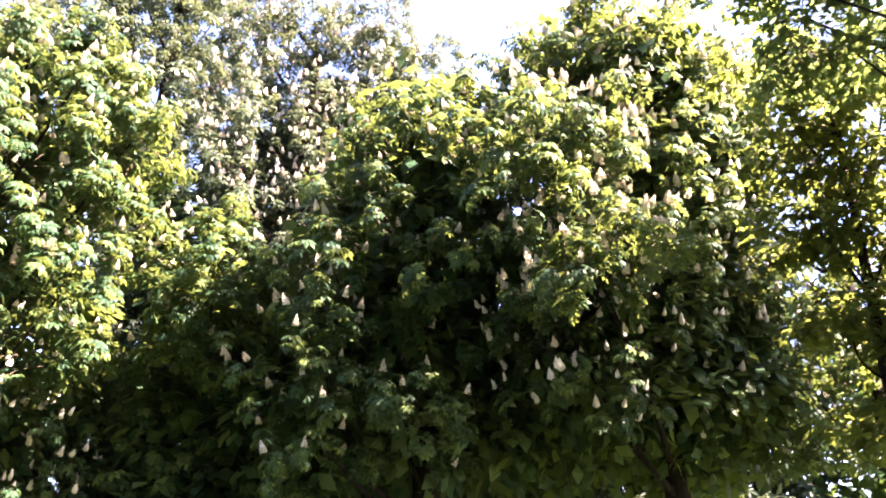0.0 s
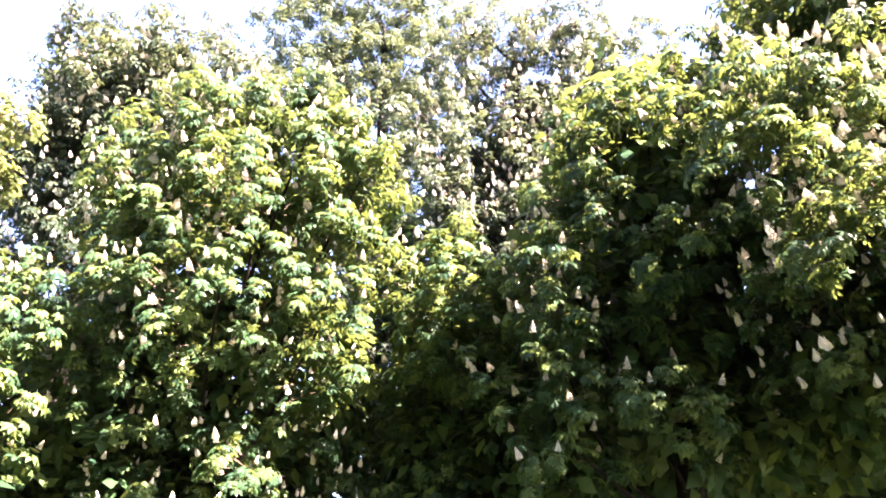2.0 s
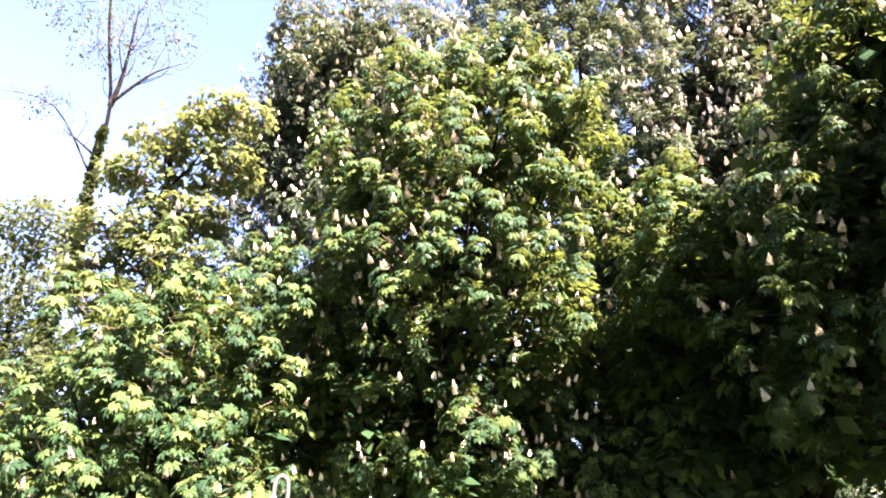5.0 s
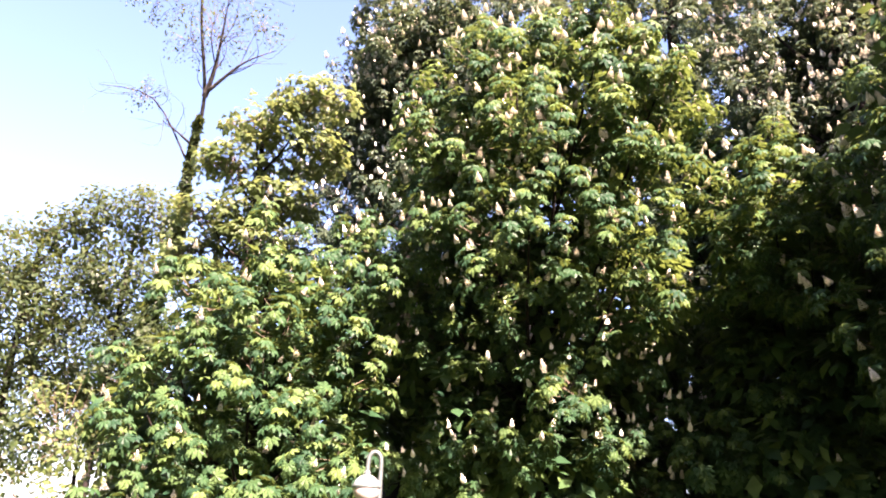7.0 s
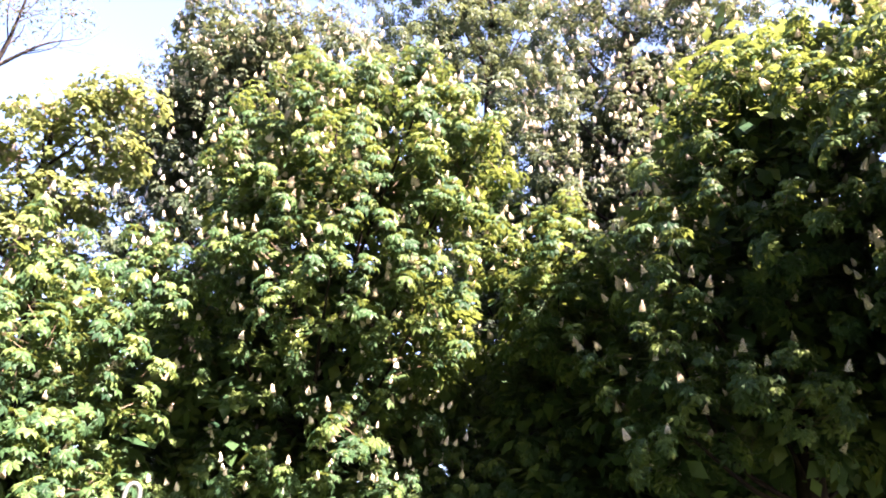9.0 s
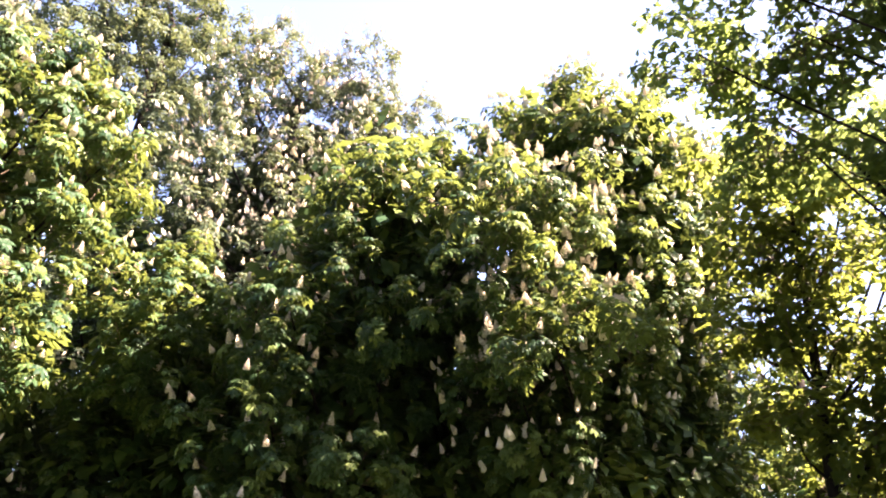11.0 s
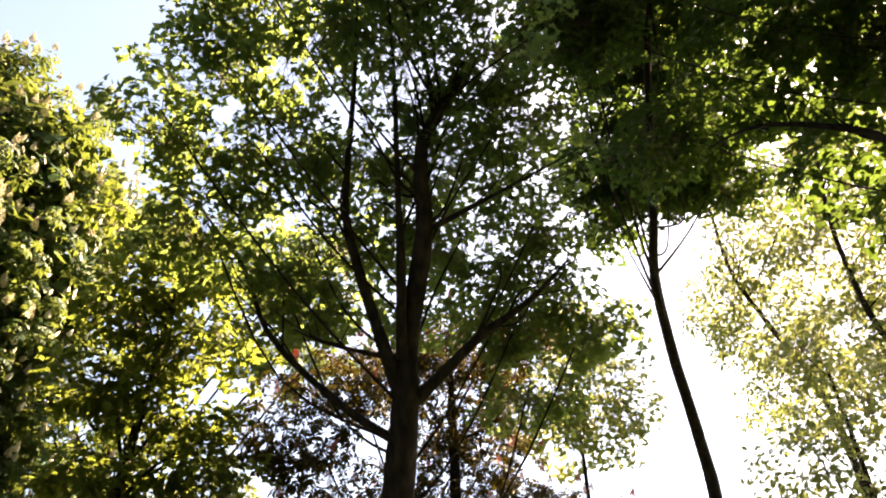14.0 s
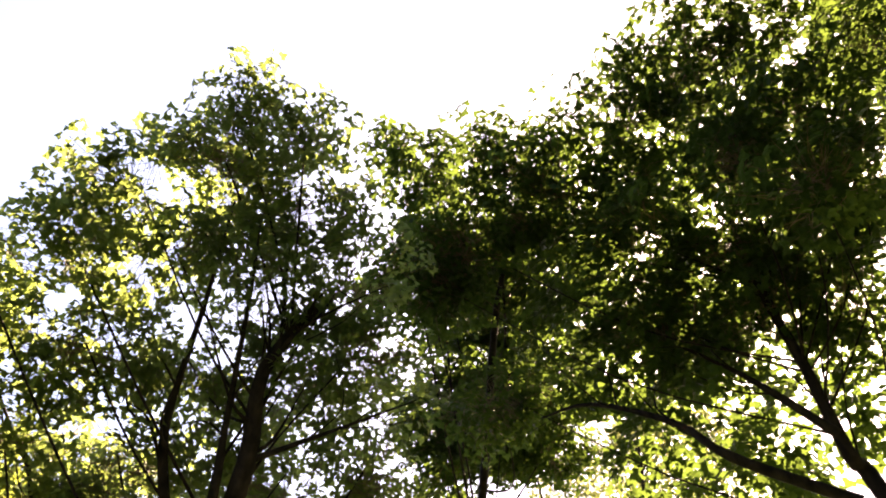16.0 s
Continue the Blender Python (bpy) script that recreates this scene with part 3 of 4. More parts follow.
core = [
    (-19.18, 16.81, 19.63, 3.39, 2.49), (-21.14, 17.1, 16.94, 3.39, 2.71), (-18.23, 18.98, 18.41, 2.77, 3.24),
]
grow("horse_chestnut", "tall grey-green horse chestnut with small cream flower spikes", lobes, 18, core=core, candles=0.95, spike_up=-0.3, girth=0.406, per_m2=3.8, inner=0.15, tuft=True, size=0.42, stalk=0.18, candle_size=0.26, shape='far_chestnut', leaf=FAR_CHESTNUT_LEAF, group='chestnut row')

# maple tree: rounded masses of the crown as place, half width, half height
lobes = [
    (-17.39, 10.45, 14.38, 1.22, 0.87), (-18.5, 9.47, 13.55, 1.38, 0.95), (-18.27, 10.65, 12.9, 1.4, 0.96), (-19.51, 8.92, 12.29, 1.2, 0.86),
    (-20.28, 8.86, 10.8, 1.2, 0.86), (-19.19, 10.45, 11.45, 1.4, 0.96), (-20.86, 8.66, 9.58, 1.02, 1.02), (-20.76, 9.47, 8.89, 1.37, 1.03),
    (-19.94, 10.12, 10.2, 1.39, 0.96),
]
grow("maple_tree", "yellow-green maple in spring leaf beside a bare trunk", lobes, 19, shape='maple', leaf=YELLOW_LEAF, per_m2=10, number=6, size=0.22, stalk=0.174, girth=0.203, flat=0.55, bumps=0.2, gaps=-0.35, gap=0.362, twig_length=0.87, twig_radius=0.012)

# birch tree: rounded masses of the crown as place, half width, half height
lobes = [
    (-28.56, 11.35, 23.53, 2.08, 1.56), (-27.3, 13.16, 24.12, 1.32, 0.66), (-29.28, 10.43, 23.03, 1.29, 1.29), (-31.27, 9.6, 20.44, 1.28, 0.64),
    (-26.74, 11.37, 25.72, 2.31, 2.05), (-28.82, 8.6, 24.43, 2, 1.5),
]
trunk = [
    (-34.58, 12.96, 0), (-33.97, 12.82, 11.86), (-33.01, 12.94, 14.5), (-31.55, 12.34, 18.24), (-30.2, 11.92, 20.87), (-28.71, 10.55, 23.75),
    (-26.8, 9.31, 26.53),
]
limbs = [
    ([(-31.31, 12.16, 18.83), (-31.25, 11.32, 19.18), (-31.21, 10.58, 19.41)], 0.072),
    ([(-30.15, 11.87, 20.98), (-29.14, 12.29, 21.68), (-28.12, 12.76, 22.3), (-27.06, 13.67, 22.87)], 0.102),
    ([(-30.2, 11.92, 20.87), (-29.29, 11.83, 22.28), (-27.59, 11.21, 24.82)], 0.145),
    ([(-31.69, 12.32, 17.98), (-31.22, 9.99, 20.32), (-31.86, 7.72, 20.31)], 0.058),
]
birch = grow("birch_tree", "tall thin birch, its pale trunk wrapped in ivy, sparsely leaved", lobes, 20, trunk=trunk, limbs=limbs, shape='simple', leaf=FAR_LEAF, bark=PALE_BARK, branches=7, branch_length=2.4, per_m2=2.6, number=4, size=0.17, stalk=0.145, girth=0.145, limb_to_lobes=False, inner=0.6, gap=0.362, twig_length=0.87, twig_radius=0.012)

# ivy that wraps the lower trunk of the birch
rng = np.random.RandomState(120)
line, count = np.array(trunk), 1400
z = 2.0 + 18.0 * rng.rand(count) ** 1.2
spine = np.stack([np.interp(z, line[:, 2], line[:, 0]), np.interp(z, line[:, 2], line[:, 1]), z], 1)
turn = rng.uniform(0, 2 * math.pi, count)
out = np.stack([np.cos(turn), np.sin(turn), np.full(count, 0.15)], 1)
reach = 1.05 * np.clip(1 - (z / 20.5) ** 1.6, 0.05, 1) * (0.8 + 0.35 * np.sin(z * 1.7 + 2 * turn)) * rng.uniform(0.55, 1.0, count)
turns, places = leaves_of(spine + out * reach[:, None], unit(out + rng.normal(size=(count, 3)) * 0.3), 3, 0.08, 0.3, rng)
v, f = spread(*LEAF_SHAPES["maple"], turns, places - np.array(birch.location))
child("ivy", mesh_of("ivy", v, f, FAR_LEAF), birch, "dark ivy wrapped round the trunk", "stuff")

# linden tree: rounded masses of the crown as place, half width, half height
lobes = [
    (-42.55, 10.31, 17.07, 1.54, 1.54), (-41.75, 11.89, 18.1, 1.41, 1.89), (-43.47, 10.79, 13.81, 2.76, 2.45), (-44.62, 8.47, 11.21, 3.52, 4.4),
    (-43.78, 7.86, 14.92, 2.37, 2.37), (-44.78, 10.83, 7.21, 3.25, 3.25),
]
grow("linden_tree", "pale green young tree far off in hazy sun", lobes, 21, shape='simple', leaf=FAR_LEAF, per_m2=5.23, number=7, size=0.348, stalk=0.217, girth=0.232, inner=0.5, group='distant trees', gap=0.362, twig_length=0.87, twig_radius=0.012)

# linden tree: rounded masses of the crown as place, half width, half height
lobes = [
    (-40.77, 14.23, 18.67, 1.94, 1.94), (-42.21, 13.6, 15.36, 2.54, 2.22), (-43.55, 13.32, 10.6, 3.41, 2.79), (-42.4, 15.62, 12.25, 2.24, 2.56),
    (-43.35, 15.38, 7.82, 2.81, 2.81),
]
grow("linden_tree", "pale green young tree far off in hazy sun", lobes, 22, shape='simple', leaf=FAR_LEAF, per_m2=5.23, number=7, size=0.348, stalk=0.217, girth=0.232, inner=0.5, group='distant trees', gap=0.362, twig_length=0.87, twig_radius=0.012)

# rowan bush: rounded masses of the crown as place, half width, half height
lobes = [
    (-20.75, 6.1, 4, 1.56, 1.41), (-20.35, 7.53, 3.18, 1.59, 1.44), (-20.81, 6.33, 2, 1.79, 1.37),
]
grow("rowan_bush", "low brownish bush at the edge of the trees", lobes, 23, shape='simple', leaf=YELLOW_LEAF, per_m2=2.85, number=7, size=0.232, stalk=0.145, girth=0.087, inner=0.4, gap=0.362, twig_length=0.87, twig_radius=0.012)

# maple tree: rounded masses of the crown as place, half width, half height
lobes = [
    (5.4, 10.68, 10.19, 0.88, 0.61), (6.42, 10.69, 9.44, 1.11, 0.61), (5.78, 11.42, 8.88, 1, 0.62), (6.97, 11.04, 8.38, 1.11, 0.61),
    (5.99, 12.03, 7.59, 0.89, 0.66), (7.22, 11.54, 7.17, 1.1, 0.66), (7.91, 11.45, 6.36, 0.87, 0.65), (6.45, 12.4, 6.16, 0.87, 0.76),
    (7.48, 12.06, 5.45, 1.08, 0.75), (7.13, 12.55, 4.36, 1.27, 0.74),
]
trunk = [
    (6.91, 12.71, 0), (6.86, 12.69, 4.36), (6.7, 12.06, 6.67), (6.5, 11.44, 8.19), (6.11, 10.6, 9.81),
]
limbs = [
    ([(6.81, 12.35, 5.76), (7.08, 11.74, 6.46), (7.74, 10.84, 7.03)], 0.053),
    ([(6.78, 12.19, 6.27), (6.09, 11.98, 7.59), (5.6, 11.75, 8.12)], 0.045),
]
grow("maple_tree", "slim young maple with layered olive-yellow leaves", lobes, 24, trunk=trunk, limbs=limbs, shape='maple', leaf=OLIVE_LEAF, per_m2=18, number=6, size=0.18, stalk=0.12, clump=5, gap=0.28, branches=6, limb_girth=0.25, girth=0.125, flat=0.72, inner=0.5, bumps=0.2, gaps=-0.5, twig_length=0.6, twig_radius=0.007)

# maple tree: rounded masses of the crown as place, half width, half height
lobes = [
    (3.68, 5.76, 11, 0.98, 0.65), (4.23, 4.79, 11.68, 1.1, 0.68), (5.09, 3.96, 11.4, 1.1, 0.68), (3.6, 6.44, 9.89, 0.94, 0.62),
    (4.58, 5.65, 10.4, 1.08, 0.75), (5.53, 4.72, 10.4, 1.1, 0.76), (6.28, 3.57, 10.7, 0.95, 0.77), (3.38, 7.17, 9.05, 0.75, 0.53),
    (4.57, 6.76, 9.1, 1.04, 0.72), (6.07, 6.27, 9.71, 1.15, 0.8), (6.96, 4.94, 9.62, 1.06, 0.79), (7.08, 3.75, 9.87, 0.86, 0.69),
    (4.65, 7.63, 8.15, 0.86, 0.55), (6.2, 7.18, 8.45, 1.03, 0.6), (7.9, 5.44, 8.65, 1.07, 0.63), (8.13, 4.12, 8.62, 0.78, 0.6),
]
lobes += [
    (6.37, 7.84, 7.89, 1.03, 0.51), (9.02, 5.12, 8.25, 0.92, 0.5), (4.46, 3.57, 12.21, 0.7, 0.53), (3.77, 4.35, 12.19, 0.95, 0.47),
    # low masses added on the sunward side to shade the trunk
    (9.3, 5.3, 6.6, 0.8, 0.5), (9.4, 4.2, 7.4, 0.8, 0.5), (8.7, 5.0, 7.4, 0.8, 0.5),
]
core = [
    (8.18, 8.1, 9, 1.31, 0.81), (9.17, 7.09, 8.86, 1.22, 0.71), (6.84, 8.8, 9.54, 1.09, 0.79), (8.15, 7.08, 10.02, 1.43, 0.82),
    (8.93, 5.61, 10.33, 1.14, 0.83), (9.27, 4.33, 10.71, 0.92, 0.82), (9.57, 6.37, 9.02, 1.02, 0.71),
]
trunk = [
    (7.7, 6.78, 0), (7.66, 6.8, 3.49), (7.46, 6.43, 5.02), (7.2, 6.07, 6.1), (7.05, 5.92, 6.75), (6.62, 5.23, 8.12), (6.13, 4.85, 9.18),
    (6.13, 4.12, 10.15),
]
limbs = [
    ([(7.2, 6.12, 5.9), (6.66, 6.11, 6.83), (6.07, 6.09, 7.89), (5.77, 5.99, 8.62), (5.15, 5.3, 10.01), (4.49, 4.65, 11.14)], 0.111),
    ([(6.97, 5.96, 6.48), (6.39, 5.48, 7.8), (6.2, 5.36, 8.42), (5.35, 4.71, 9.97), (4.81, 4.36, 10.85)], 0.0853),
    ([(6.62, 5.23, 8.12), (6.79, 4.27, 8.31), (6.98, 2.9, 8.54)], 0.0508),
    ([(7.31, 6.02, 5.98), (7.41, 4.97, 6.63), (7.44, 4.15, 6.89), (7.41, 3.45, 7.25)], 0.0943),
    ([(6.96, 6.05, 6.51), (6.13, 6.4, 6.51), (5.51, 6.59, 6.57)], 0.0508),
    ([(7.3, 6.35, 5.51), (6.97, 6.8, 5.9), (6.52, 7.33, 6.5), (5.93, 7.66, 7.16), (5.42, 7.7, 8.01), (4.81, 7.8, 8.55), (4.07, 7.88, 9.25)], 0.0722),
    ([(6.22, 4.92, 9.06), (6, 4.24, 9.63), (6.27, 3, 10.25)], 0.0426),
]
grow("maple_tree", "large spreading maple with dark forked limbs, leaves lit from behind", lobes, 25, core=core, trunk=trunk, limbs=limbs, core_share=0.42, core_size=1.2, shape='maple', leaf=MAPLE_LEAF, per_m2=29, number=6, size=0.122, stalk=0.087, clump=6, gap=0.2, limb_girth=0.12, girth=0.239, flat=0.85, inner=0.45, bumps=0.2, gaps=-0.24, branches=6, twig_length=0.6, twig_radius=0.006)

# maple tree: rounded masses of the crown as place, half width, half height
lobes = [
    (9.21, 3.59, 14.22, 1.18, 0.82), (13.07, 3.56, 16.82, 1.64, 1.19), (11.36, 1.63, 15.16, 1.52, 1.01), (14.39, 5.4, 14.96, 1.21, 1.06),
    (15.23, 3.9, 14.54, 1.64, 1.19), (13.57, 2.08, 14.18, 1.47, 0.94), (15.29, 5.73, 13.76, 1.06, 0.76), (15.94, 2.92, 13.93, 1.17, 0.73),
    (14.16, 3.8, 15.74, 1.35, 1.05), (7.4, 3.37, 16.09, 0.62, 0.74), (8.05, 2.72, 15.88, 0.87, 0.75),
]
core = [
    (10.43, 3.2, 15.62, 1.55, 1.16), (11.11, 1.47, 15.38, 1.64, 1.26), (14.12, 3.51, 17.08, 1.86, 1.24), (16.02, 4.05, 15.39, 1.73, 1.26),
    (15.44, 5.5, 15.55, 1.44, 1.28),
]
trunk = [
    (18.89, 6.72, 0), (18.91, 6.65, 4.91), (18.72, 5.91, 6.86), (18, 5.68, 8.35), (16.06, 5.21, 10.08), (14.31, 4.62, 11.02), (12.96, 3.87, 11.69),
    (10.78, 2.59, 13.56), (10.15, 2.06, 14.4),
]
grow("maple_tree", "slender maple with a bent trunk and a shaded leafy head", lobes, 26, core=core, trunk=trunk, core_share=0.35, core_size=1.4, shape='maple', leaf=SHADED_LEAF, per_m2=22, clump=6, gap=0.26, limb_girth=0.2, number=6, size=0.17, stalk=0.116, girth=0.183, flat=0.85, inner=0.45, bumps=0.2, gaps=-0.35, branches=8, branch_length=2.2, twig_length=0.7, twig_radius=0.008)

# maple tree: rounded masses of the crown as place, half width, half height
lobes = [
    (7.78, 1.05, 14.74, 1.03, 0.8), (8.26, 0.19, 13.79, 1.2, 0.87), (7.46, -1.27, 14.24, 1.17, 0.85), (7.09, -2.85, 14.54, 1.25, 0.94),
    (7.85, -2.98, 13.52, 1.01, 0.81), (7.49, -5.52, 13.75, 0.78, 0.78), (10.01, -3.02, 11.1, 0.81, 0.72), (7.03, -4.39, 14.13, 0.74, 0.5),
    (8.27, -4.77, 12.81, 0.67, 0.48), (8.46, 1.1, 13.96, 0.84, 0.73), (8.32, -1.24, 13.51, 0.9, 0.74), (8.81, -0.72, 12.26, 1.21, 0.76),
    (9.1, -2.05, 11.84, 1.27, 0.73), (9.28, -3.49, 11.88, 1.26, 0.77), (8.91, -4.72, 12.13, 1.14, 1.04), (9.9, -0.69, 11.26, 1.29, 0.6),
]
lobes += [
    (10.13, -2.16, 10.78, 1.34, 0.57), (9.98, -3.53, 10.51, 1, 0.73), (8.59, 2.45, 13.67, 1.13, 0.79), (11.04, 2.87, 11.78, 1.02, 0.73),
    (8.94, 3.24, 13.22, 0.9, 0.62), (6.79, -3.41, 11.75, 0.7, 0.5), (7.18, -2.48, 11.52, 0.85, 0.68), (6.95, -3.09, 9.97, 0.86, 0.68),
]
core = [
    (10.11, -0.15, 13.27, 1.58, 1.06), (10.85, -1.23, 12.51, 1.43, 1.12), (10.77, 0.81, 12.64, 1.3, 0.87), (11.57, -0.29, 11.81, 1.26, 0.84),
    (10.47, -2.26, 12.72, 0.98, 0.98), (10.97, -0.84, 10.22, 1.27, 0.64), (11.48, -2.02, 9.3, 1.21, 0.7), (10.35, 0.32, 11, 1.12, 0.61),
    (11.91, -0.95, 8.84, 1.31, 0.61), (11.14, -3.22, 9.4, 0.9, 0.81), (11.41, 0.12, 9.67, 1.08, 0.59),
]
trunk = [
    (10.81, -2.61, 0), (10.81, -2.55, 7.36), (10.55, -2.37, 8.19), (10.11, -2.39, 9.6), (9.64, -2.34, 11.05), (9.12, -2.42, 12.33),
    (8.38, -2.7, 13.58),
]
limbs = [
    ([(10.38, -2.36, 8.48), (10.12, -1.81, 9.26), (9.93, -1.36, 9.83), (9.87, -0.71, 10.65)], 0.087),
    ([(10.75, -2.23, 7.61), (10.23, -0.82, 8.52), (10.2, -0.24, 9.37), (10.19, 0.97, 10.26), (10.53, 1.95, 10.59)], 0.102),
]
grow("maple_tree", "dark maple whose heavy shaded boughs reach across the sky", lobes, 27, core=core, trunk=trunk, limbs=limbs, core_share=0.3, core_size=1.4, shape='maple', leaf=SHADED_LEAF, per_m2=22, clump=6, gap=0.3, limb_girth=0.18, number=6, size=0.16, stalk=0.116, girth=0.123, flat=0.95, inner=0.55, bumps=0.2, gaps=-0.5, branches=5, twig_length=0.7, twig_radius=0.007)

# red chestnut: rounded masses of the crown as place, half width, half height
lobes = [
    (9.16, 10.47, 7.51, 1.22, 0.97), (9.77, 9.76, 8.44, 0.98, 0.8), (13.67, 10.16, 9.07, 1.6, 1.14), (14.63, 9.48, 8.07, 0.96, 0.68),
    (14.23, 10.46, 7.39, 1.92, 1.37), (15.5, 9.06, 6.4, 1.59, 1.06), (14.8, 10.45, 5.72, 2.4, 1.37), (15.99, 8.39, 6, 1.57, 1.12),
    (9.36, 11.35, 5.03, 1.57, 1), (10.43, 10.87, 5.99, 1.38, 1.33), (12.59, 11.02, 5.28, 1.63, 1.27), (16.41, 7.93, 5.21, 1.53, 0.88),
    (13.41, 9.92, 10.78, 1.29, 0.86), (13.87, 8.93, 10.21, 0.97, 0.69), (14.25, 7.8, 10.67, 0.82, 0.62), (12.19, 10.27, 9.7, 0.94, 0.81),
]
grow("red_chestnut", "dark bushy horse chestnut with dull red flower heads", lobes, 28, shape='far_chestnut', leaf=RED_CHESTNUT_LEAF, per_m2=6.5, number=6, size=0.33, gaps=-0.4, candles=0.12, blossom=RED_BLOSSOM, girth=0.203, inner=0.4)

# linden tree: rounded masses of the crown as place, half width, half height
lobes = [
    (28.91, 4.91, 20.44, 2.22, 1.98), (28.45, 2.15, 21.63, 2.42, 2.18), (30.58, 5.35, 17.43, 2.66, 2.17), (29.85, 6.89, 18.22, 1.97, 2.22),
    (31.82, 5.93, 14.48, 2.35, 1.88),
]
trunk = [
    (32.61, 4.6, 0), (32.61, 4.6, 12.94), (30.75, 5.53, 17.03), (29.33, 6.12, 19.4), (27.66, 5.84, 22),
]
grow("linden_tree", "thin young tree with sparse sunlit yellow-green leaves", lobes, 31, trunk=trunk, shape='simple', leaf=YELLOW_LEAF, per_m2=9, number=6, size=0.26, stalk=0.174, girth=0.16, inner=0.5, group='thin trees', bumps=0.2, gaps=-0.2, branches=9, branch_length=3.0, twig_length=0.8, twig_radius=0.01)

# linden tree: rounded masses of the crown as place, half width, half height
lobes = [
    (27.55, -0.67, 20.48, 2.23, 2.23), (29.06, 1.69, 17.98, 2.26, 2.26), (26.18, 0.09, 22.36, 2.06, 1.83), (29.61, 0.02, 17.05, 2.18, 1.97),
    (30.49, 2.7, 14.94, 2.2, 1.98),
]
trunk = [
    (30.06, 1.24, 0), (30.06, 1.24, 12.3), (28.79, 1.74, 15.32), (27.08, 1.65, 18.48), (25.37, 0.98, 21.01),
]
grow("linden_tree", "thin young tree with sparse sunlit yellow-green leaves", lobes, 32, trunk=trunk, shape='simple', leaf=YELLOW_LEAF, per_m2=9, number=6, size=0.26, stalk=0.174, girth=0.16, inner=0.5, group='thin trees', bumps=0.2, gaps=-0.2, branches=9, branch_length=3.0, twig_length=0.8, twig_radius=0.01)

# linden tree: rounded masses of the crown as place, half width, half height
lobes = [
    (28, -1.97, 16.85, 1.83, 1.83), (26.19, -2.32, 19.76, 1.67, 1.67), (29.29, -0.33, 14.34, 1.82, 1.62), (29.33, 1.69, 14.13, 1.45, 1.25),
]
trunk = [
    (28.62, 0.13, 0), (28.62, 0.13, 12.09), (27.73, 0.16, 14.27), (26.39, 0.2, 16.9), (25.04, -0.11, 19.03),
]
grow("linden_tree", "thin young tree with sparse sunlit yellow-green leaves", lobes, 33, trunk=trunk, shape='simple', leaf=YELLOW_LEAF, per_m2=9, number=6, size=0.26, stalk=0.174, girth=0.16, inner=0.5, group='thin trees', bumps=0.2, gaps=-0.2, branches=9, branch_length=3.0, twig_length=0.8, twig_radius=0.01)

# added sunward of the large maple to shade its trunk; the top fills a leafy gap
# linden tree: rounded masses of the crown as place, half width, half height
lobes = [
    (16.6, 2.4, 3.4, 1.5, 1.1), (17.1, 1.6, 5.2, 1.5, 1.1), (16.2, 2.8, 6.6, 1.4, 1), (16.9, 1.8, 8, 1.3, 0.9), (16.3, 2.5, 9.3, 1.1, 0.8),
]
grow("linden_tree", "bushy young tree with yellow-green leaves low down, added to shade the maple trunk", lobes, 39, shape='simple', leaf=YELLOW_LEAF, per_m2=10, number=6, size=0.2, stalk=0.15, girth=0.09, inner=0.4, group='thin trees', bumps=0.2, gaps=-0.25, twig_length=0.7, twig_radius=0.008)

# hazel bush: rounded masses of the crown as place, half width, half height
lobes = [
    (20.57, 33.54, 11.73, 3.17, 2.59), (22.71, 31.34, 13.98, 1.78, 1.78), (22.62, 32.78, 9.61, 3.44, 2.01), (36.53, 15.8, 9.72, 2.49, 1.66),
    (37.74, 13.27, 8.62, 2.4, 1.33),
]
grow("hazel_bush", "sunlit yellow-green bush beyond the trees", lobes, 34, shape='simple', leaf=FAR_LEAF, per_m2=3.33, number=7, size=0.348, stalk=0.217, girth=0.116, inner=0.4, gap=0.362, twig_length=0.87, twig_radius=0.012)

# linden tree: rounded masses of the crown as place, half width, half height
lobes = [
    (19.65, 9.48, 13.17, 1.45, 1.45), (20.65, 9.04, 11.68, 1.59, 1.41), (19.69, 10.94, 11.71, 1.78, 1.43), (20.58, 10.15, 10.69, 2.1, 1.23),
]
grow("linden_tree", "slim young tree with bright yellow-green leaves lit from behind", lobes, 35, shape='maple', leaf=YELLOW_LEAF, per_m2=6.66, number=6, size=0.189, stalk=0.145, girth=0.102, inner=0.4, group='thin trees', gap=0.362, twig_length=0.87, twig_radius=0.012)

# horse chestnut: rounded masses of the crown as place, half width, half height
lobes = [
    (6.88, 16.58, 11.02, 1.53, 1.22), (7.14, 17.37, 9.22, 1.82, 1.44), (8.4, 17.44, 7.57, 1.8, 1.42), (7.79, 18.16, 6.02, 2.05, 1.32),
    (9.77, 17.2, 5.91, 1.75, 1.17), (6.75, 18.16, 7.51, 1.64, 1.49), (11.03, 14.49, 11.38, 1.23, 0.93), (12.27, 13.55, 11.25, 1.24, 0.94),
    (6.4, 16.34, 14.06, 1.22, 1.04), (7.2, 16.01, 13.99, 1.22, 1.04), (6.26, 16.39, 12.33, 1.25, 1.06), (7.18, 16.01, 12.17, 1.24, 1.06),
    (5.61, 16.63, 12.88, 1.11, 0.95), (9.2, 14.3, 12.6, 1.2, 1), (10.3, 14.2, 13.8, 1.3, 1.1), (11.6, 13.8, 14.4, 1.1, 0.9),
    (11, 13.6, 12.8, 1.3, 1.1), (12.3, 13.2, 13, 1.2, 1),
]
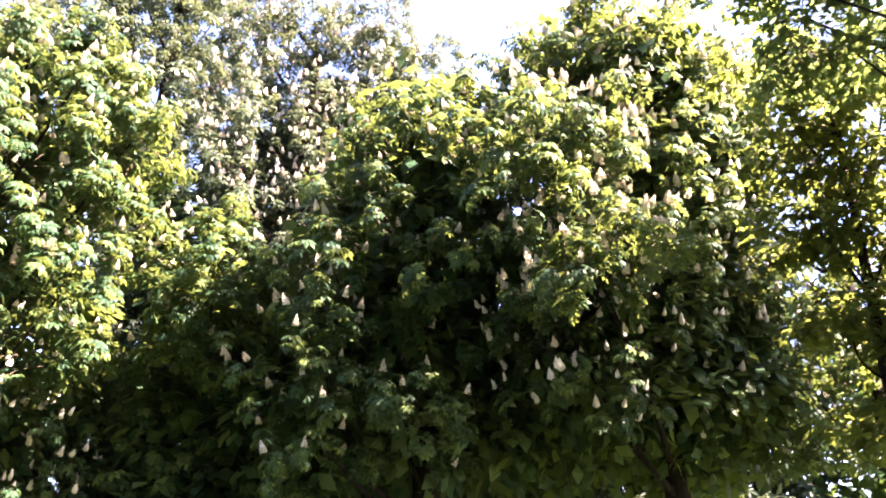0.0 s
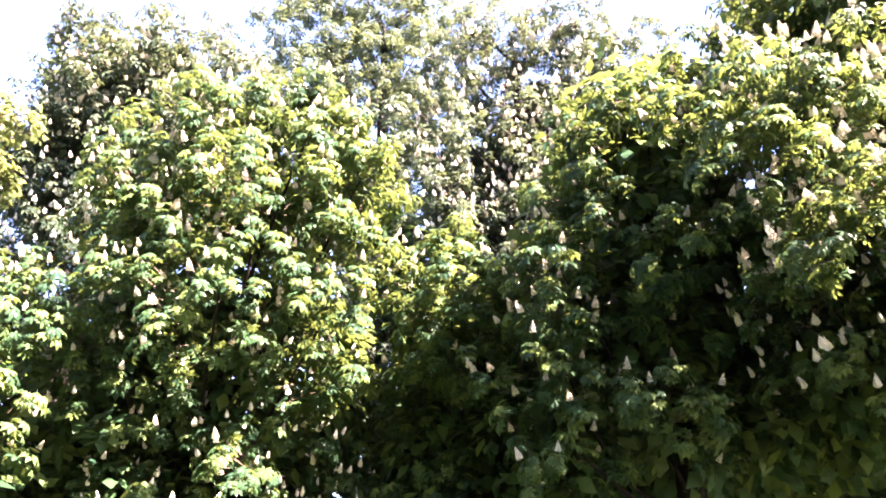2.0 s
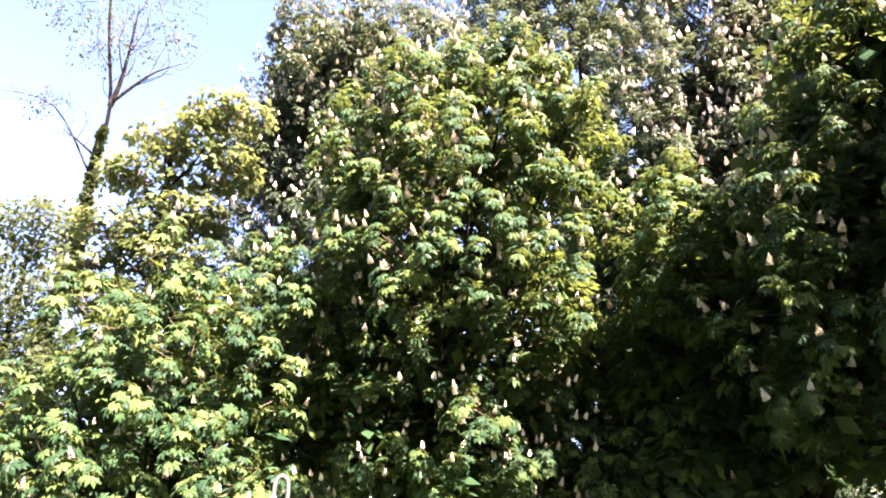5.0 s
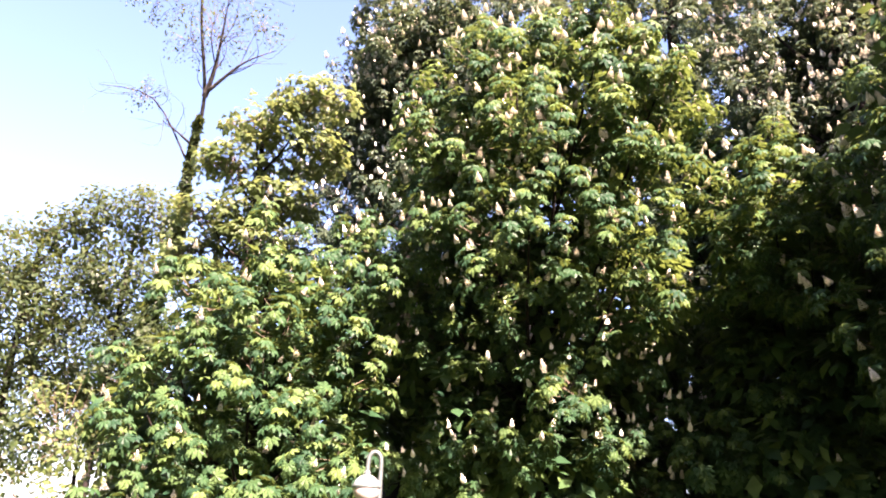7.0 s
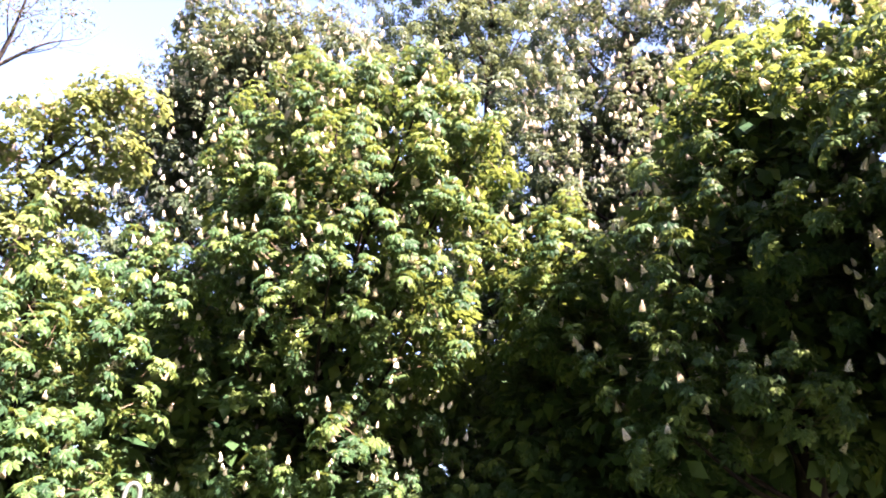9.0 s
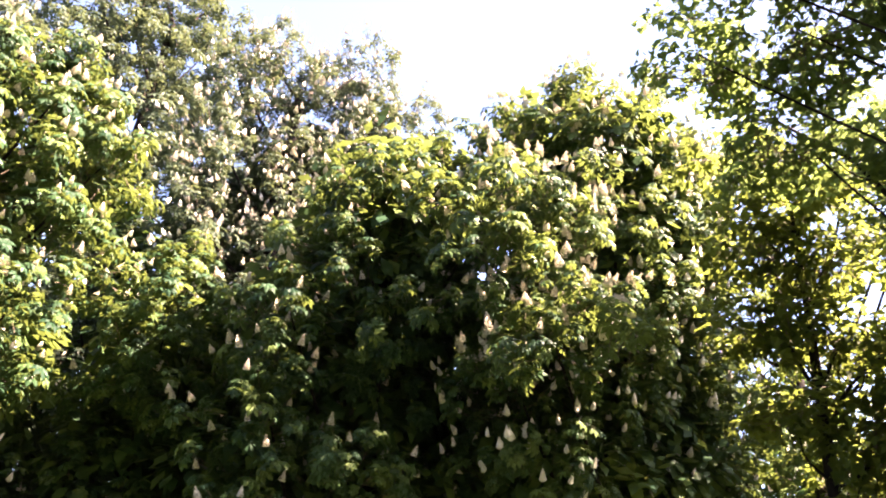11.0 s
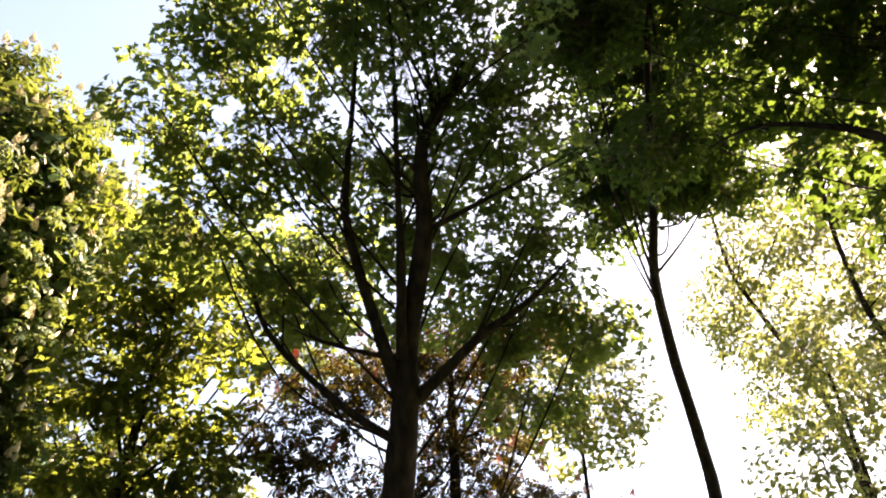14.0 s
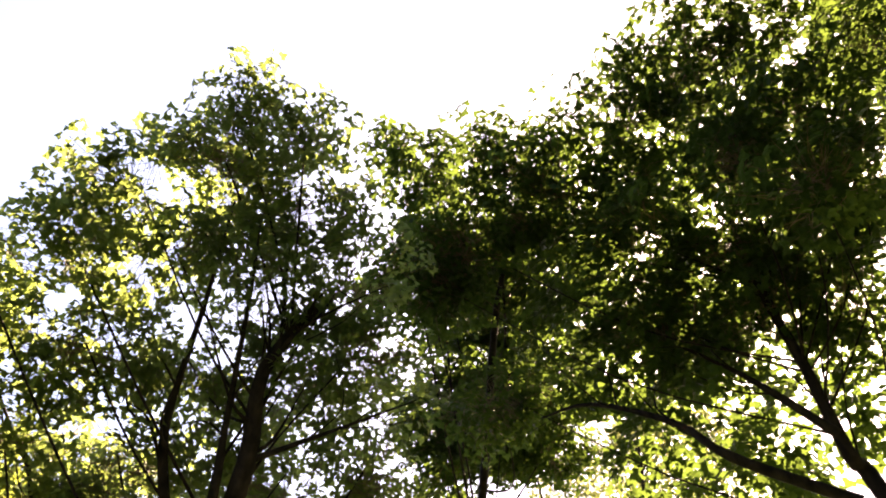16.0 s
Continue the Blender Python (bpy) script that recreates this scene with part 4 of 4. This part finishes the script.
grow("horse_chestnut", "shaded horse chestnut at the end of the row", lobes, 36, girth=0.261, candles=0.3, inner=0.12, set_back=1.1, tuft=True, bumps=0.3, number=7, size=0.42, stalk=0.17, candle_size=0.22, spike_up=0.3, per_m2=2.7, group='chestnut row')

# horse chestnut: rounded masses of the crown as place, half width, half height
lobes = [
    (-11.17, 20.46, 11.74, 1.53, 1.53), (-10.85, 21.53, 9.62, 2.27, 1.89), (-11.79, 21.77, 7.26, 2.44, 2.06), (-10.99, 22.63, 4.99, 2.74, 1.83),
    (-13.23, 21.42, 4.87, 2.4, 1.84), (-8.07, 24.77, 3.34, 2.4, 1.54), (-6.18, 25.3, 3.4, 2.31, 1.49), (-9.62, 24.23, 2.95, 2.28, 1.4),
]
grow("horse_chestnut", "horse chestnut in deep shade behind the row", lobes, 37, girth=0.29, per_m2=2.6, inner=0.2, tuft=True, size=0.5, stalk=0.18, candle_size=0.26, shape='far_chestnut', leaf=FAR_CHESTNUT_LEAF, group='chestnut row')

# horse chestnut: rounded masses of the crown as place, half width, half height
lobes = [
    (3.07, 27, 6.26, 2.91, 1.74), (6.69, 26.3, 6.45, 2.8, 1.86), (8.86, 25.85, 5.17, 2.48, 1.59), (0.1, 27.28, 5.54, 2.55, 1.57),
    (4.62, 27.01, 4.52, 2.99, 1.49), (7.38, 26.45, 3.97, 2.68, 1.43),
]
grow("horse_chestnut", "shaded horse chestnut beyond the row, its low boughs near the ground", lobes, 38, girth=0.29, per_m2=2.6, inner=0.2, tuft=True, size=0.5, stalk=0.18, candle_size=0.26, shape='far_chestnut', leaf=FAR_CHESTNUT_LEAF, group='chestnut row')


# unseen trees added behind the standing point to block sky light from there
for n, (x, y, wide, high, low) in enumerate(((-9.0, -5.6, 4.2, 24, 2.6), (-2.3, -6.8, 4.5, 28, 2.6), (4.8, -10.2, 4.5, 29, 2.6), (12.0, -13.6, 4.5, 28, 2.6), (-15.0, -7.5, 4.6, 27, 2.6), (-7.0, -13.0, 5.0, 30, 2.6), (1.6, -6.4, 4.0, 29, 12.0), (-5.0, -5.2, 3.8, 27, 9.0))):
    rng = np.random.RandomState(60 + n)
    lobes = [(x, y, high - wide * 0.5, wide * 0.7, wide * 0.6)]
    for k in range(13):
        a = 2.4 * k + rng.uniform(-0.3, 0.3)
        lobes.append((x + wide * 0.55 * math.cos(a), y + wide * 0.55 * math.sin(a), low + (high - low - 2.4) * (k + 0.5) / 13, wide * rng.uniform(0.52, 0.66), wide * rng.uniform(0.45, 0.58)))
    grow("maple_tree", "unseen leafy maple added behind to block sky light", lobes, 60 + n, shape="simple", leaf=SHADED_LEAF, per_m2=2.6, number=6, size=0.75, stalk=0.4, girth=0.3, inner=0.3, group="grove trees", twig_length=0.9, twig_radius=0.012)

# horse chestnuts behind the row, seen through its gaps, deep shade put into their leaf colour
for n, (near, far) in enumerate(((-56, -34), (-34, -13), (-13, 9), (9, 30))):
    rng = np.random.RandomState(80 + n)
    lobes = []
    for rise in (4, 8.5, 13, 17.5, 22, 26):
        for k in range(4):
            b = radians(near + (far - near) * (k + 0.5) / 4 + rng.uniform(-1.5, 1.5))
            d = rng.uniform(26, 29)
            lobes.append((d * math.sin(b), d * math.cos(b), 1.7 + d * math.tan(radians(rise + rng.uniform(-1, 1) - (9 if far > 10 or near < -50 else 0))), rng.uniform(1.9, 2.3), rng.uniform(1.6, 2.0)))
    lobes = [q for q in lobes if q[2] > 1.5 and not (0.28 < q[0] / q[1] < 0.37 and q[2] < 8)]
    grow("horse_chestnut", "horse chestnut in deep shade behind the row", lobes, 80 + n, shape="simple", leaf=SHADED_LEAF, gaps=-0.12, per_m2=2.8, number=6, size=0.62, stalk=0.25, girth=0.25, inner=0.3, group="back row", gap=0.36, twig_length=0.87, twig_radius=0.012)

# ---- street lamp: a tall grey post with a swan neck and a globe that hangs from it ----
def street_lamp(post_at, globe_at):
    lamp = tagged(new("street_lamp"), "grey metal street lamp with a hanging milky globe", "lamp")
    px, py = post_at
    gx, gy, gz = globe_at
    lamp.location = (px, py, 0)
    dx, dy = gx - px, gy - py
    top = gz + 0.62
    v, f = tube([(0, 0, -0.05), (0, 0, 0.4), (0, 0, 0.42), (0, 0, 1.5), (0, 0, gz + 0.1)], [0.1, 0.095, 0.07, 0.06, 0.047], 12)
    child("post", mesh_of("post", v, f, LAMP_METAL, True), lamp)
    arc = [(0, 0, gz + 0.08), (0, 0, gz + 0.44)]
    for k in range(1, 7):
        a = math.pi * k / 7
        u = (1 - math.cos(a)) / 2
        arc.append((dx * u, dy * u, gz + 0.5 + 0.2 * math.sin(a)))
    arc += [(dx, dy, gz + 0.44), (dx, dy, gz + 0.29)]
    v, f = tube(arc, [0.043] * len(arc), 8)
    child("neck", mesh_of("neck", v, f, LAMP_METAL, True), lamp)

    def turned(profile, sides=24):
        v, f = [], []
        for r, z in profile:
            v += [(dx + r * math.cos(2 * math.pi * k / sides), dy + r * math.sin(2 * math.pi * k / sides), gz + z) for k in range(sides)]
        for i in range(len(profile) - 1):
            f += [(i * sides + k, i * sides + (k + 1) % sides, (i + 1) * sides + (k + 1) % sides, (i + 1) * sides + k) for k in range(sides)]
        return v, f

    r = 0.26
    ball = [(r * math.cos(a), r * math.sin(a)) for a in np.linspace(-math.pi / 2, 0.12, 12)]
    hood = [(r * 1.04 * math.cos(a), r * 1.04 * math.sin(a)) for a in np.linspace(0.13, math.pi / 2 - 0.15, 9)]
    v, f = turned([(max(a, 0.002), b) for a, b in ball])
    child("globe", mesh_of("globe", v, f, LAMP_GLOBE, True), lamp, "milky glass lower half")
    v, f = turned([(hood[0][0] - 0.017, hood[0][1])] + hood + [(0.002, r * 1.04)])
    cover = child("hood", mesh_of("hood", v, f, LAMP_HOOD, True), lamp, "white enamel upper half")
    v, f = turned([(r * 1.05, 0.017), (r * 1.09, 0.03), (r * 1.09, 0.06), (r * 1.04, 0.07)])
    child("rim", mesh_of("rim", v, f, LAMP_METAL, True), cover, "dark grey rim ring")
    v, f = turned([(0.07, 0.25), (0.07, 0.29), (0.05, 0.35), (0.002, 0.355)])
    child("cap", mesh_of("cap", v, f, LAMP_METAL, True), cover)


street_lamp((-11.76, 9.39), (-11.92, 9.19, 2.58))
